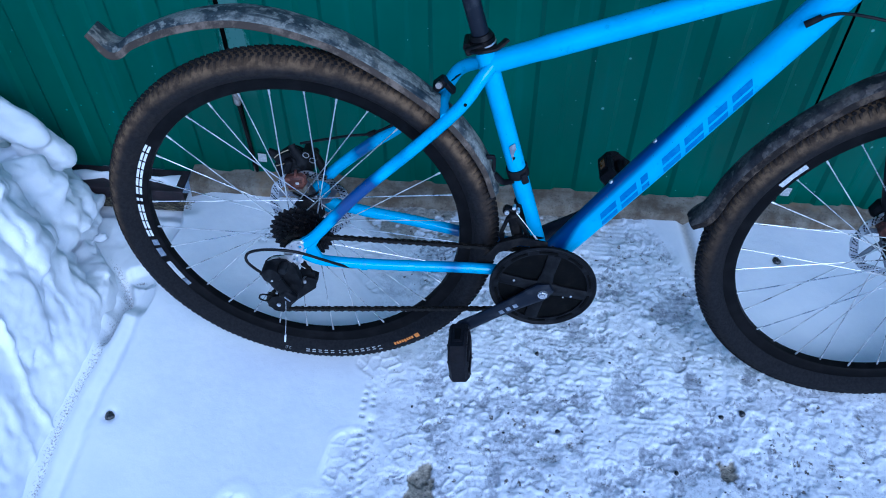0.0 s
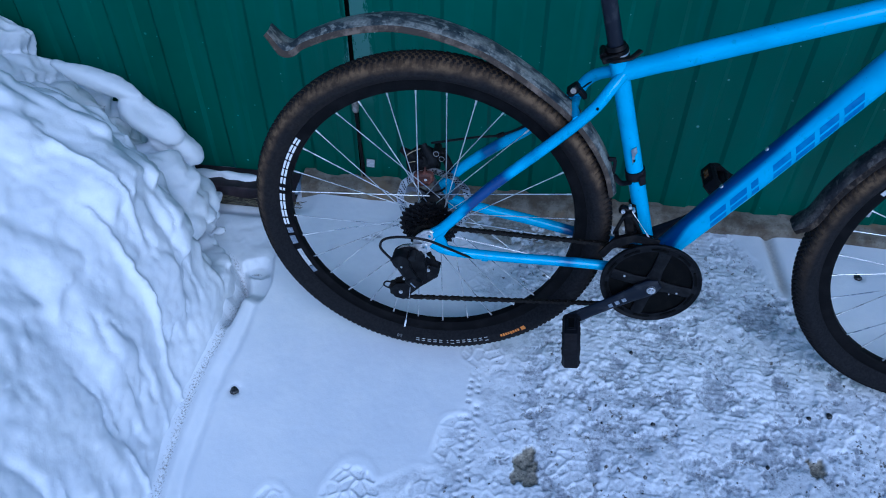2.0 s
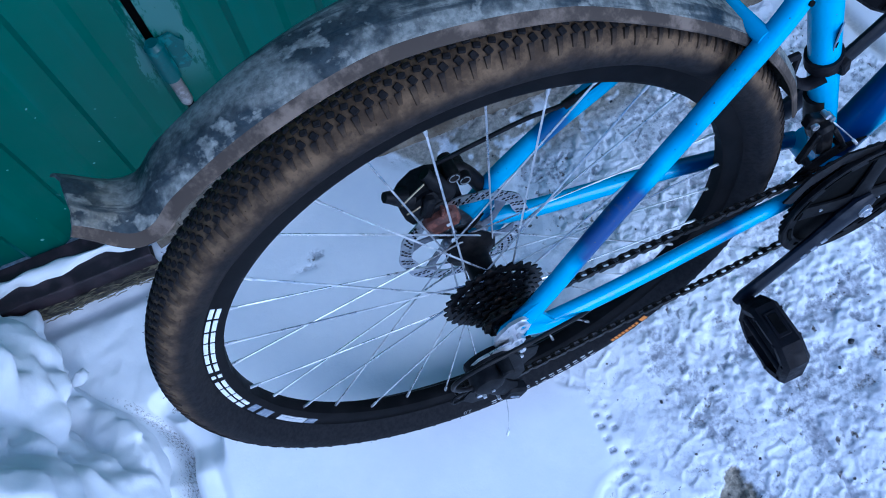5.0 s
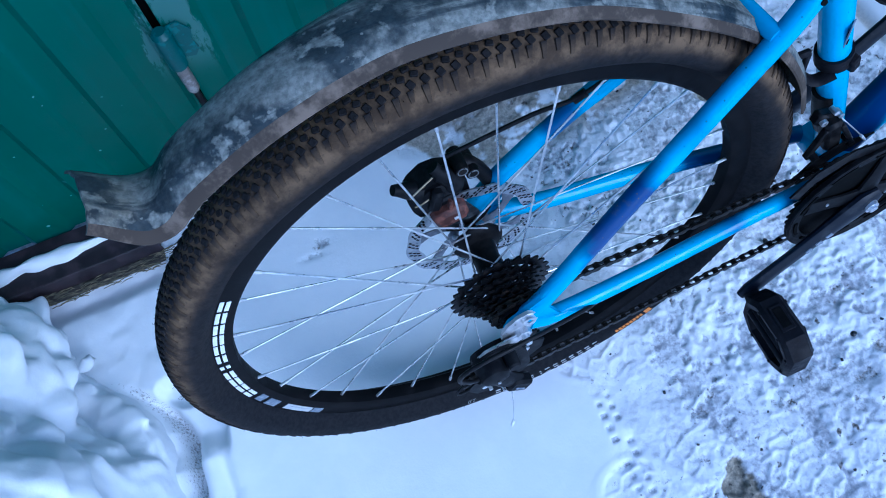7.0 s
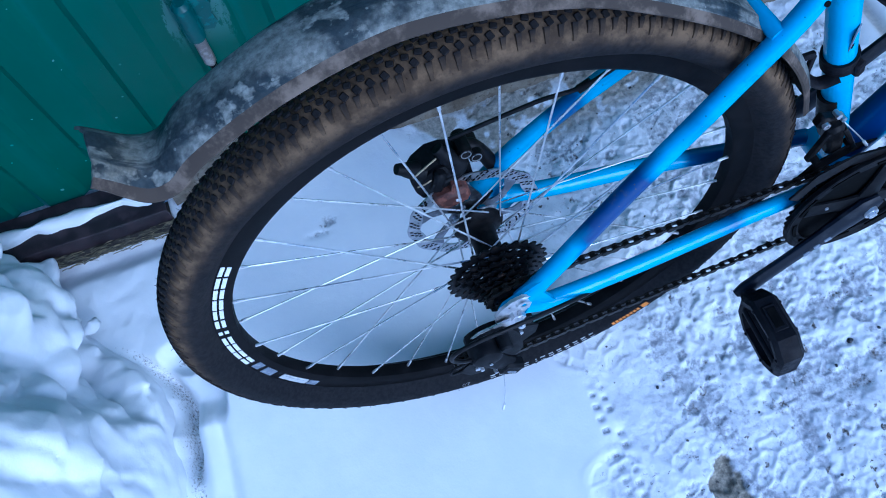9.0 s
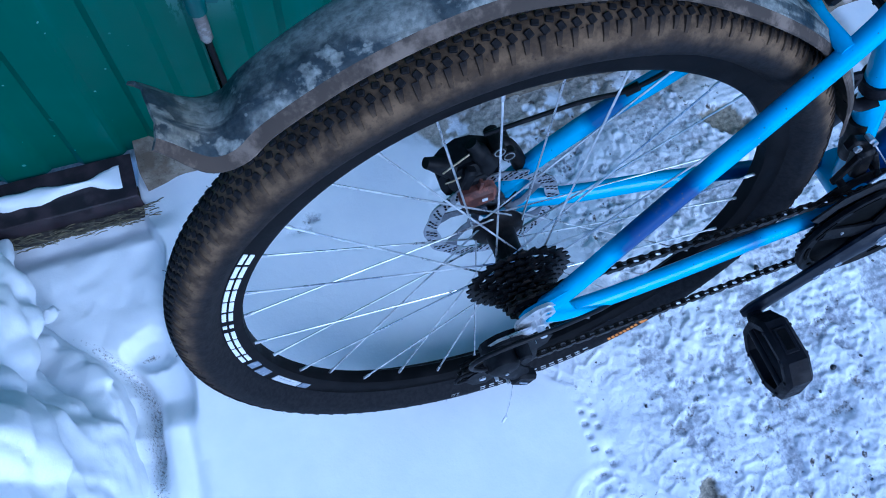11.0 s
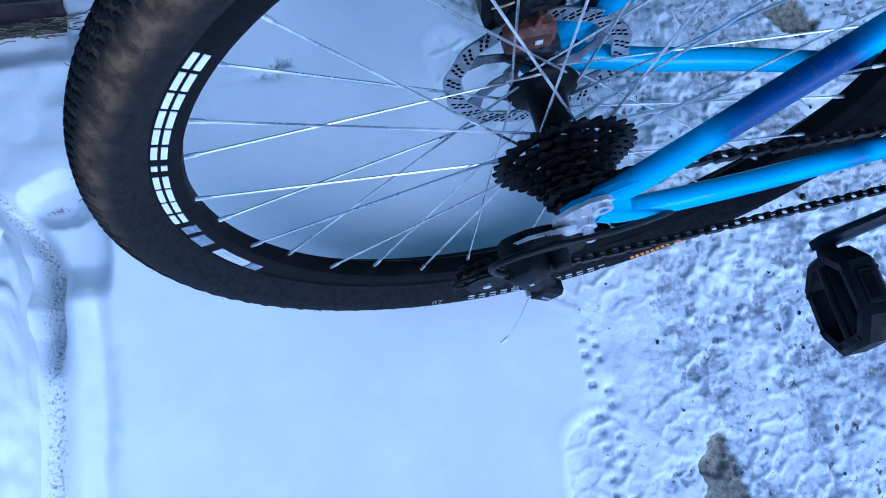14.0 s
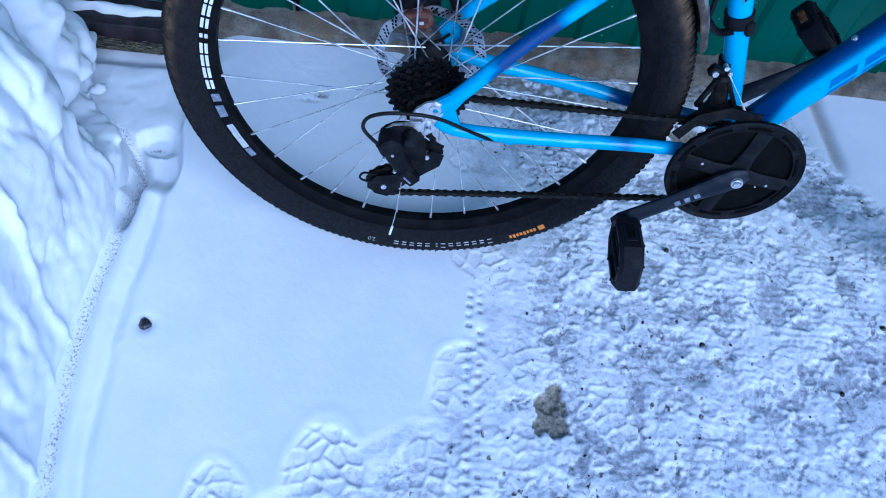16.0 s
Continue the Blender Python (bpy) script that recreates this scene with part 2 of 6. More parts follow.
BEAM = worn("dark_brown_painted_steel", (0.012, 0.008, 0.012), (0.034, 0.022, 0.028), 0.5, scale=35)
CONCRETE = concrete()
PEBBLE = worn("black_pebble", (0.012, 0.014, 0.016), (0.07, 0.07, 0.07), 0.3, scale=160)
RUSTY_STEEL = worn("bare_rusty_steel", (0.22, 0.19, 0.17), (0.42, 0.40, 0.38), 0.5, 0.4, 70)
STRAW = worn("dry_straw", (0.09, 0.085, 0.055), (0.24, 0.20, 0.12), 0.9, scale=90)
TIMBER = worn("wet_old_timber", (0.022, 0.019, 0.016), (0.09, 0.08, 0.06), 0.85, scale=70)
HINGE_PAINT = worn("chipped_teal_paint", (0.004, 0.075, 0.07), (0.02, 0.14, 0.135), 0.4, scale=60, lo=0.5, hi=0.6)
# near-black colour standing for the shade inside holes, slots and gaps
HOLE_SHADE = worn("painted_gap_shade", (0.003, 0.0035, 0.004), (0.007, 0.007, 0.007), 0.8, spec=0.05)


# ---- mesh helpers ----
class Build:
    """Collects vertices, faces, material slots and point values for one mesh."""

    def __init__(self):
        self.v, self.f, self.s, self.n = [], [], [], 0

    def add(self, verts, faces, slot=0):
        self.v += [tuple(map(float, p)) for p in verts]
        self.f += [tuple(i + self.n for i in f) for f in faces]
        self.s += [slot] * len(faces)
        self.n += len(verts)
        return self

    def box(self, size, m, bevel=0.0015, slot=0):
        h = np.array(size) / 2
        b = min(bevel, 0.45 * h.min())
        ids, verts = {}, []
        for sx in (-1, 1):
            for sy in (-1, 1):
                for sz in (-1, 1):
                    s = np.array((sx, sy, sz))
                    for a in range(3):
                        p = h - b
                        p[a] = h[a]
                        ids[sx, sy, sz, a] = len(verts)
                        verts.append(m @ Vector(p * s))
        faces = []
        for a in range(3):
            o = [i for i in range(3) if i != a]
            for s in (-1, 1):
                loop = []
                for p, q in ((-1, -1), (1, -1), (1, 1), (-1, 1)):
                    k = [0, 0, 0]
                    k[a], k[o[0]], k[o[1]] = s, p, q
                    loop.append(ids[(*k, a)])
                faces.append(loop)
            for p in (-1, 1):
                for q in (-1, 1):
                    loop = []
                    for s, w in ((-1, o[0]), (1, o[0]), (1, o[1]), (-1, o[1])):
                        k = [0, 0, 0]
                        k[a], k[o[0]], k[o[1]] = s, p, q
                        loop.append(ids[(*k, w)])
                    faces.append(loop)
        for sx in (-1, 1):
            for sy in (-1, 1):
                for sz in (-1, 1):
                    faces.append([ids[sx, sy, sz, a] for a in range(3)])
        return self.add(verts, faces, slot)

    def tube(self, path, radius, n=10, slot=0, flat=None, cap=True, closed=False):
        """A tube along points; radius: one, or one a point; flat: (across, along) factors of the section."""
        p = [Vector(q) for q in path]
        r = [radius] * len(p) if isinstance(radius, (int, float)) else list(radius)
        verts, side = [], None
        for i, q in enumerate(p):
            a, b = (p[i - 1], p[(i + 1) % len(p)]) if closed else (p[max(i - 1, 0)], p[min(i + 1, len(p) - 1)])
            d = (b - a).normalized()
            ref = side if side is not None else (Vector((0, 1, 0)) if abs(d.y) < 0.9 else Vector((1, 0, 0)))
            side = (ref - d * ref.dot(d)).normalized()
            up = d.cross(side)
            fa, fb = flat or (1, 1)
            for k in range(n):
                t = 2 * math.pi * k / n
                verts.append(q + r[i] * (fa * math.cos(t) * side + fb * math.sin(t) * up))
        m = len(p)
        faces = [((i % m) * n + k, (i % m) * n + (k + 1) % n, ((i + 1) % m) * n + (k + 1) % n, ((i + 1) % m) * n + k) for i in range(m if closed else m - 1) for k in range(n)]
        if cap and not closed:
            faces += [tuple(range(n)), tuple((m - 1) * n + k for k in reversed(range(n)))]
        return self.add(verts, faces, slot)

    def lathe(self, profile, n=48, centre=(0, 0, 0), slot=0, closed=True):
        """A ring turned about the y axis from points (radius, y)."""
        verts, m = [], len(profile)
        for k in range(n):
            t = 2 * math.pi * k / n
            for r, y in profile:
                verts.append((centre[0] + r * math.cos(t), centre[1] + y, centre[2] + r * math.sin(t)))
        faces = [(k * m + i, k * m + (i + 1) % m, ((k + 1) % n) * m + (i + 1) % m, ((k + 1) % n) * m + i) for k in range(n) for i in range(m if closed else m - 1)]
        return self.add(verts, faces, slot)

    def plate(self, outline, y0, y1, slot=0):
        """A flat plate: an outline of (x, z), between two values of y."""
        m = len(outline)
        verts = [(x, y0, z) for x, z in outline] + [(x, y1, z) for x, z in outline]
        faces = [tuple(range(m)), tuple(range(2 * m - 1, m - 1, -1))] + [(i, (i + 1) % m, m + (i + 1) % m, m + i) for i in range(m)]
        return self.add(verts, faces, slot)

    def band(self, rings, y0, y1, slot=0):
        """A flat ring between two closed outlines of (x, z) with the same count."""
        a, b = rings
        m = len(a)
        verts = [(x, y, z) for y in (y0, y1) for ring in (a, b) for x, z in ring]
        faces = []
        for i in range(m):
            j = (i + 1) % m
            faces += [(i, j, m + j, m + i), (2 * m + j, 2 * m + i, 3 * m + i, 3 * m + j), (j, i, 2 * m + i, 2 * m + j), (m + i, m + j, 3 * m + j, 3 * m + i)]
        return self.add(verts, faces, slot)

    def mesh(self, name, mats, smooth=True, fix=True):
        me = bpy.data.meshes.new(name)
        me.from_pydata(self.v, [], self.f)
        for m in mats if isinstance(mats, (list, tuple)) else [mats]:
            me.materials.append(m)
        me.polygons.foreach_set("material_index", self.s)
        me.update()
        if fix:
            bm = bmesh.new()
            bm.from_mesh(me)
            bmesh.ops.recalc_face_normals(bm, faces=bm.faces)
            bm.to_mesh(me)
            bm.free()
        if smooth:
            me.polygons.foreach_set("use_smooth", [True] * len(me.polygons))
            me.set_sharp_from_angle(angle=radians(38))
        return me


BIKE_UP = 0.361


def part(name, made, mats, parent, label="", smooth=True, fix=True):
    """Links a Build, or a finished mesh, as one object under a thing or a part."""
    me = made.mesh(name, mats, smooth, fix) if isinstance(made, Build) else made
    ob = new(name, me)
    ob.parent = parent
    if parent is not None and parent.get("lift"):
        ob.location.z = BIKE_UP
    if label:
        tagged(ob, label)
    return ob


def curve(points, n=6):
    """A smooth path through points (Catmull-Rom)."""
    p = [np.array(q, float) for q in points]
    p = [2 * p[0] - p[1]] + p + [2 * p[-1] - p[-2]]
    out = []
    for i in range(1, len(p) - 2):
        for k in range(n):
            t = k / n
            a, b, c, d = p[i - 1], p[i], p[i + 1], p[i + 2]
            out.append(0.5 * (2 * b + (c - a) * t + (2 * a - 5 * b + 4 * c - d) * t**2 + (3 * b - a - 3 * c + d) * t**3))
    return out + [p[-2]]


def circle(r, n, c=(0, 0), wave=0.0, waves=0, turn=0.0):
    return [(c[0] + (r + wave * math.cos(waves * t)) * math.cos(t + turn), c[1] + (r + wave * math.cos(waves * t)) * math.sin(t + turn)) for t in (2 * math.pi * k / n for k in range(n))]


def lattice(x, y, seed):
    """Smooth value noise on arrays."""
    xi, yi = np.floor(x).astype(np.int64), np.floor(y).astype(np.int64)
    fx, fy = x - xi, y - yi
    fx, fy = fx * fx * (3 - 2 * fx), fy * fy * (3 - 2 * fy)

    def h(a, b):
        n = (a * 374761393 + b * 668265263 + seed * 1442695041) & 0x7FFFFFFF
        n = ((n ^ (n >> 13)) * 1274126177) & 0x7FFFFFFF
        return ((n ^ (n >> 16)) & 0xFFFF) / 65535.0

    return (h(xi, yi) * (1 - fx) + h(xi + 1, yi) * fx) * (1 - fy) + (h(xi, yi + 1) * (1 - fx) + h(xi + 1, yi + 1) * fx) * fy


def fbm(x, y, scale, octaves=4, seed=1, gain=0.5):
    out, amp, total = 0.0, 1.0, 0.0
    for o in range(octaves):
        out = out + amp * lattice(x * scale * 2**o + 17.3 * o, y * scale * 2**o - 9.1 * o, seed + o)
        total, amp = total + amp, amp * gain
    return out / total


def toss(a, b, seed):
    return (np.sin(a * 127.1 + b * 311.7 + seed * 74.7) * 43758.5453) % 1.0


def pads(X, Y, scale, seed, loose=0.9):
    """Irregular cells: how deep inside its cell a point lies and the cell's own value."""
    x, y = X * scale, Y * scale
    ix, iy = np.floor(x), np.floor(y)
    f1, f2, own = np.full_like(x, 9.0), np.full_like(x, 9.0), np.zeros_like(x)
    for dx in (-1, 0, 1):
        for dy in (-1, 0, 1):
            cx, cy = ix + dx, iy + dy
            d = np.hypot(cx + 0.5 + loose * (toss(cx, cy, seed) - 0.5) - x, cy + 0.5 + loose * (toss(cx, cy, seed + 3) - 0.5) - y)
            near = d < f1
            f2 = np.where(near, f1, np.minimum(f2, d))
            own = np.where(near, toss(cx, cy, seed + 7), own)
            f1 = np.where(near, d, f1)
    return f2 - f1, own


def step(v, a, b):
    t = np.clip((v - a) / (b - a), 0, 1)
    return t * t * (3 - 2 * t)


def values(me, name, data):
    a = me.attributes.new(name, "FLOAT", "POINT")
    a.data.foreach_set("value", np.asarray(data, np.float32))


def sheet(name, X, Y, Z, mat, parent=None):
    """A grid surface from arrays."""
    rows, cols = X.shape
    idx = np.arange(rows * cols).reshape(rows, cols)
    q = np.stack([idx[:-1, :-1], idx[:-1, 1:], idx[1:, 1:], idx[1:, :-1]], -1).reshape(-1, 4)
    me = bpy.data.meshes.new(name)
    me.vertices.add(rows * cols)
    me.vertices.foreach_set("co", np.stack([X, Y, Z], -1).astype(np.float32).ravel())
    me.loops.add(q.size)
    me.loops.foreach_set("vertex_index", q.ravel().astype(np.int32))
    me.polygons.add(len(q))
    me.polygons.foreach_set("loop_start", np.arange(0, q.size, 4, dtype=np.int32))
    me.update(calc_edges=True)
    me.validate()
    me.polygons.foreach_set("use_smooth", [True] * len(me.polygons))
    me.materials.append(mat)
    ob = new(name, me)
    ob.parent = parent
    return ob


# ---- ground ----
FENCE_Y = 0.50


def pile_foot(y):
    """The x of the snow bank's foot."""
    return -0.502 - 0.165 * step(y, 0.10, 0.38) + 0.010 * np.sin(9 * y + 0.6) * step(-y, -0.1, 0.1) - 0.03 * np.sin(2.2 * (y + 0.5)) * step(-y, 0.5, 1.2)


def print_mark(X, Y, cx, cy, turn, length, width, depth, seed):
    """A boot print: pads pressed flat, thin raised ridges between them and a soft lip."""
    c, s = math.cos(turn), math.sin(turn)
    u, v = c * (X - cx) + s * (Y - cy), -s * (X - cx) + c * (Y - cy)
    w = width / 2 * (0.86 + 0.14 * np.cos(math.pi * (v / length * 2 - 0.35)))
    d = (np.abs(u) / w) ** 2.6 + np.abs(v / (length / 2)) ** 2.8
    faint = step(fbm(X, Y, 13, 3, 60 + seed), 0.36, 0.58)
    inside = step(1.10 - d + 0.35 * (fbm(X, Y, 30, 3, 80) - 0.5), 0.0, 0.26) * (0.45 + 0.55 * faint)
    deep, own = pads(u, v * 1.15 + 0.4 * np.abs(u), 36, seed, 0.75)
    pad = step(deep, 0.10, 0.22)
    lip = np.exp(-(((d - 1.40) / 0.32) ** 2))
    depth = depth * 0.54
    return inside * depth * (0.65 * (1 - pad) - 1.0) + 0.16 * depth * lip, inside * pad * (0.25 + 0.45 * own), inside


def ground_fields(X, Y):
    edge = np.interp(Y, [-0.9, -0.45, -0.36, -0.31, -0.22, -0.14, -0.05, 0.03, 0.12, 0.22, 0.32, 0.40, 0.46], [-0.25, -0.20, -0.06, 0.03, 0.055, 0.10, 0.095, 0.12, 0.10, 0.075, 0.045, 0.01, -0.06])
    wob = 0.05 * (fbm(X, Y, 14, 3, 5) - 0.5)
    tramp = step(X + wob, edge - 0.012, edge + 0.035)
    line = np.interp(X, [0.66, 0.72, 0.80, 0.90, 1.02, 1.20, 1.6], [0.50, 0.42, 0.28, 0.15, 0.05, 0.0, -0.06])
    clean = step(Y + wob, line - 0.01, line + 0.04)
    rut = np.exp(-(((X - 0.815 - 0.12 * (0.42 - Y)) / 0.013) ** 2)) * step(Y, 0.22, 0.30)
    tramp = tramp * (1 - clean)
    far = step(np.hypot(X, Y), 1.6, 3.0)
    tramp = tramp * (1 - far)
    n1, n2, n3 = fbm(X, Y, 22, 4, 11, 0.6), fbm(X, Y, 60, 3, 23, 0.6), fbm(X, Y, 6, 3, 31)
    worn_in = step(X, edge + 0.05, edge + 0.16) * tramp
    # ice patches and pressed tread pads
    zone = step(0.7 * n3 + 0.3 * n1, 0.51, 0.62)
    for cx, cy, a, b in ((0.235, -0.05, 0.05, 0.04), (0.222, -0.125, 0.035, 0.025), (0.628, -0.05, 0.03, 0.06), (0.55, -0.29, 0.07, 0.05), (0.77, -0.02, 0.05, 0.05), (0.245, -0.25, 0.04, 0.055), (0.42, 0.02, 0.06, 0.04), (0.69, -0.21, 0.06, 0.03)):
        zone = np.maximum(zone, np.exp(-(((X - cx) / a) ** 2) - ((Y - cy) / b) ** 2))
    slant = X + 0.22 * Y
    band = step(fbm(slant, Y * 0.20 + 0.02 * n1, 10, 4, 103, 0.55), 0.50, 0.64)
    zone = np.maximum(zone, 0.70 * band)
    for cx, cy, a, b in ((0.424, 0.009, 0.055, 0.05), (0.648, -0.041, 0.030, 0.075), (0.78, 0.01, 0.04, 0.06), (0.646, -0.264, 0.07, 0.035), (0.345, -0.08, 0.03, 0.05), (0.796, -0.156, 0.03, 0.03), (0.93, -0.02, 0.03, 0.06), (0.233, -0.114, 0.04, 0.03)):
        zone = np.maximum(zone, 1.15 * np.exp(-(((slant - cx - 0.22 * cy) / a) ** 2) - ((Y - cy) / b) ** 2))
    xs, ys = X + 0.016 * (n1 - 0.5), Y + 0.016 * (n2 - 0.5)
    deep, own = pads(xs, ys * 1.35, 44, 5)
    deep2, own2 = pads(xs * 1.2, ys, 92, 8)
    pad = step(deep, 0.04, 0.24) * step(own, 0.50, 0.53) * step(n3 * 0.5 + n1 * 0.5, 0.40, 0.52)
    pad2 = step(deep2, 0.08, 0.25) * step(own2, 0.66, 0.69) * step(fbm(X, Y, 7, 3, 47), 0.47, 0.58)
    ice = worn_in * np.maximum(0.66 * zone * (0.55 + 0.9 * n2), np.maximum(0.58 * pad, 0.70 * pad2))
    # torn ridges of loose white snow stand over the pressed floor
    ridge = np.abs(fbm(X + 0.010 * n2, Y * 0.9 + 0.010 * n1, 26, 4, 63, 0.58) - 0.5)
    loose = step(fbm(X, Y, 17, 4, 83, 0.66) + 0.5 * (0.06 - ridge), 0.45, 0.56)
    pressed_floor = worn_in * (1 - loose) * step(fbm(X, Y, 5.0, 4, 87), 0.38, 0.56)
    ice = np.maximum(ice * (1 - 0.70 * loose), 0.34 * pressed_floor)
    hollow = (1 - step(fbm(X, Y, 48, 3, 95, 0.6), 0.24, 0.33)) * step(fbm(X, Y, 4.6, 3, 99), 0.46, 0.58)
    chip = step(deep2, 0.15, 0.3) * step(own2, 0.955, 0.962) * step(fbm(X, Y, 5, 3, 49), 0.46, 0.54)
    dirt = worn_in * np.maximum(0.75 * chip, 0.48 * hollow)
    z = 0.004 * (fbm(X, Y, 3.2, 3, 41) - 0.5)
    z = z + tramp * (0.010 * (fbm(X, Y, 11, 3, 45) - 0.5) + 0.0045 * (n1 - 0.5) + 0.002 * (n2 - 0.5) - 0.006)
    z = z + worn_in * (0.0028 * loose - 0.0018 * hollow + 0.0022 * np.exp(-((ridge / 0.03) ** 2)) * loose)
    rib = np.sin(2 * math.pi * (Y + 0.006 * n1 + 0.004 * n3) / 0.0125) * step(fbm(X, Y, 8, 2, 107), 0.46, 0.58)
    z = z + worn_in * 0.0006 * rib * (n2 + 0.2)
    z = z - worn_in * (0.0018 * pad + 0.0012 * pad2 + 0.003 * zone)
    z = z + (1 - tramp) * 0.0015 * (n1 - 0.5)
    near_edge = np.interp(X, [-0.06, -0.03, 0.02, 0.044, 0.10, 0.14, 0.25, 0.36, 0.50, 0.62, 0.74], [0.52, 0.455, 0.404, 0.374, 0.33, 0.305, 0.30, 0.325, 0.335, 0.37, 0.50]) + 0.05 * (n1 - 0.5)
    ledge = step(Y, near_edge, near_edge + 0.012 + 0.05 * step(X, 0.08, 0.2)) * (1 - step(X, 0.60, 0.74)) * 0.85 * np.maximum(step(0.65 * n1 + 0.35 * n2, 0.39, 0.46), step(Y, 0.42, 0.45))
    bare = ledge
    jag = 1.6 * (n1 - 0.5) + 1.4 * (n2 - 0.5)
    for cx, cy, a, b in ((0.246, -0.286, 0.024, 0.034), (0.243, -0.258, 0.018, 0.020), (0.839, -0.200, 0.026, 0.024), (0.52, 0.30, 0.05, 0.03)):
        spot = 1 - step(np.hypot((X - cx) / a, (Y - cy) / b) + jag, 0.85, 1.05)
        bare, z = np.maximum(bare, spot * 0.97), z - 0.006 * spot
    bare = np.maximum(bare, 0.6 * rut)
    z = z - 0.012 * rut
    marks = np.zeros_like(X)
    for k, (cx, cy, turn, length, width, depth) in enumerate(((-0.095, -0.455, 0.08, 0.25, 0.125, 0.012), (0.045, -0.465, -0.05, 0.27, 0.105, 0.009), (0.100, -0.245, -0.5, 0.125, 0.115, 0.009), (-0.235, -0.50, 0.3, 0.20, 0.10, 0.010), (0.13, -0.015, 0.9, 0.13, 0.09, 0.009), (0.335, -0.285, 0.6, 0.12, 0.09, 0.008), (0.06, 0.25, 0.5, 0.18, 0.09, 0.007), (0.205, -0.205, 0.2, 0.09, 0.08, 0.006), (0.22, -0.42, 0.3, 0.22, 0.10, 0.007))):
        dz, pressed, inside = print_mark(X, Y, cx, cy, turn, length, width, depth, k)
        z = z * (1 - 0.5 * inside) + dz
        ice = ice * (1 - 0.7 * inside) + 0.46 * pressed
    for cx in (0.108, 0.126):
        q = (Y + (0.009 if cx > 0.12 else 0) + 0.004 * (n3 - 0.5)) / 0.0185
        bar = (1 - step(np.abs(q - np.round(q)), 0.16, 0.28)) * (1 - step(np.abs(X - cx - 0.02 * (n3 - 0.5)), 0.0035, 0.0070)) * step(Y, -0.62, -0.55) * (1 - step(Y, -0.10, -0.06)) * step(toss(np.round(q), cx * 100, 2), 0.2, 0.25)
        z = z - 0.003 * bar
        ice = np.maximum(ice, (0.35 + 0.4 * n3) * bar)
    # grit trodden into the ice
    for cx, cy, a, b, amt in ((0.513, -0.073, 0.022, 0.010, 0.50), (0.533, -0.176, 0.016, 0.020, 0.45), (0.691, -0.212, 0.050, 0.009, 0.55), (0.66, -0.225, 0.02, 0.02, 0.4), (0.417, -0.169, 0.014, 0.010, 0.45), (0.243, -0.27, 0.034, 0.045, 0.30), (0.60, -0.30, 0.02, 0.014, 0.4), (0.530, -0.173, 0.014, 0.016, 0.6), (0.519, -0.072, 0.018, 0.010, 0.6), (0.412, -0.159, 0.010, 0.007, 0.6), (0.865, -0.055, 0.032, 0.012, 0.5), (0.928, -0.157, 0.022, 0.010, 0.45), (1.037, -0.177, 0.012, 0.022, 0.6), (0.828, -0.207, 0.028, 0.032, 0.5), (1.104, -0.142, 0.014, 0.024, 0.5), (1.02, -0.074, 0.022, 0.008, 0.4), (0.80, -0.275, 0.012, 0.010, 0.5), (0.655, 0.329, 0.035, 0.030, 0.42), (-0.192, 0.312, 0.016, 0.007, 0.50), (-0.335, -0.315, 0.010, 0.010, 0.22), (-0.215, 0.300, 0.012, 0.004, 0.4)):
        dirt = np.maximum(dirt, amt * np.exp(-(((X - cx) / a) ** 2) - ((Y - cy) / b) ** 2))
    for cx, cy, a, b, amt in ((-0.186, 0.316, 0.012, 0.009, 0.85), (-0.206, 0.300, 0.022, 0.006, 0.50)):
        blot = np.exp(-(((X - cx) / a) ** 2) - ((Y - cy) / b) ** 2)
        ice, z = np.maximum(ice, amt * blot), z - 0.0022 * blot
    foot = pile_foot(Y)
    off = X - foot + 0.014 * (n3 - 0.5) + 0.008 * (n1 - 0.5)
    run = 1 - step(Y, 0.02, 0.12)
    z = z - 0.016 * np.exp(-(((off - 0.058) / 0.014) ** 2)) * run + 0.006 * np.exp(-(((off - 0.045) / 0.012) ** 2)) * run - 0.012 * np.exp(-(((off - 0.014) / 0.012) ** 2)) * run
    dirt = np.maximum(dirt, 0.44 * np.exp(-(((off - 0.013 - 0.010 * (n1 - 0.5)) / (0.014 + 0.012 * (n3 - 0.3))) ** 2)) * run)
    # a lower strip of broken snow between the bank and the wheel
    wx, wy = X + 0.04 * (fbm(X, Y, 9, 2, 91) - 0.5), Y + 0.05 * (fbm(X, Y, 9, 2, 93) - 0.5)
    strip = step(-wx, 0.420, 0.434) * step(wy, 0.055, 0.10)
    clod = fbm(X, Y, 8, 3, 77, 0.45)
    z = z - 0.032 * strip + strip * (0.018 * (clod - 0.55)) * step(wy, 0.12, 0.2)
    heel = np.hypot((wx + 0.470) / 0.034, (wy - 0.185) / 0.028) + 0.9 * (n1 - 0.5)
    z = z - 0.022 * (1 - step(heel, 0.5, 1.3)) + 0.012 * strip * (fbm(X, Y, 18, 3, 97) - 0.5) - 0.050 * np.exp(-(((off - 0.015 - 0.02 * (n1 - 0.5)) / 0.013) ** 2)) * step(Y, -0.03, 0.04) * (1 - step(Y, 0.15, 0.24))
    z = z - 0.018 * step(Y, 0.36, 0.40) * (1 - step(X, -0.44, -0.36))
    dirt = np.maximum(dirt, 0.60 * np.exp(-(((wx + 0.470) / 0.018) ** 2) - ((wy - 0.176) / 0.006) ** 2))
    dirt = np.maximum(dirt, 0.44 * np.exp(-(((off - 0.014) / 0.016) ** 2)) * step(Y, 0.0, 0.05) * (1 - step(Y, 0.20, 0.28)))
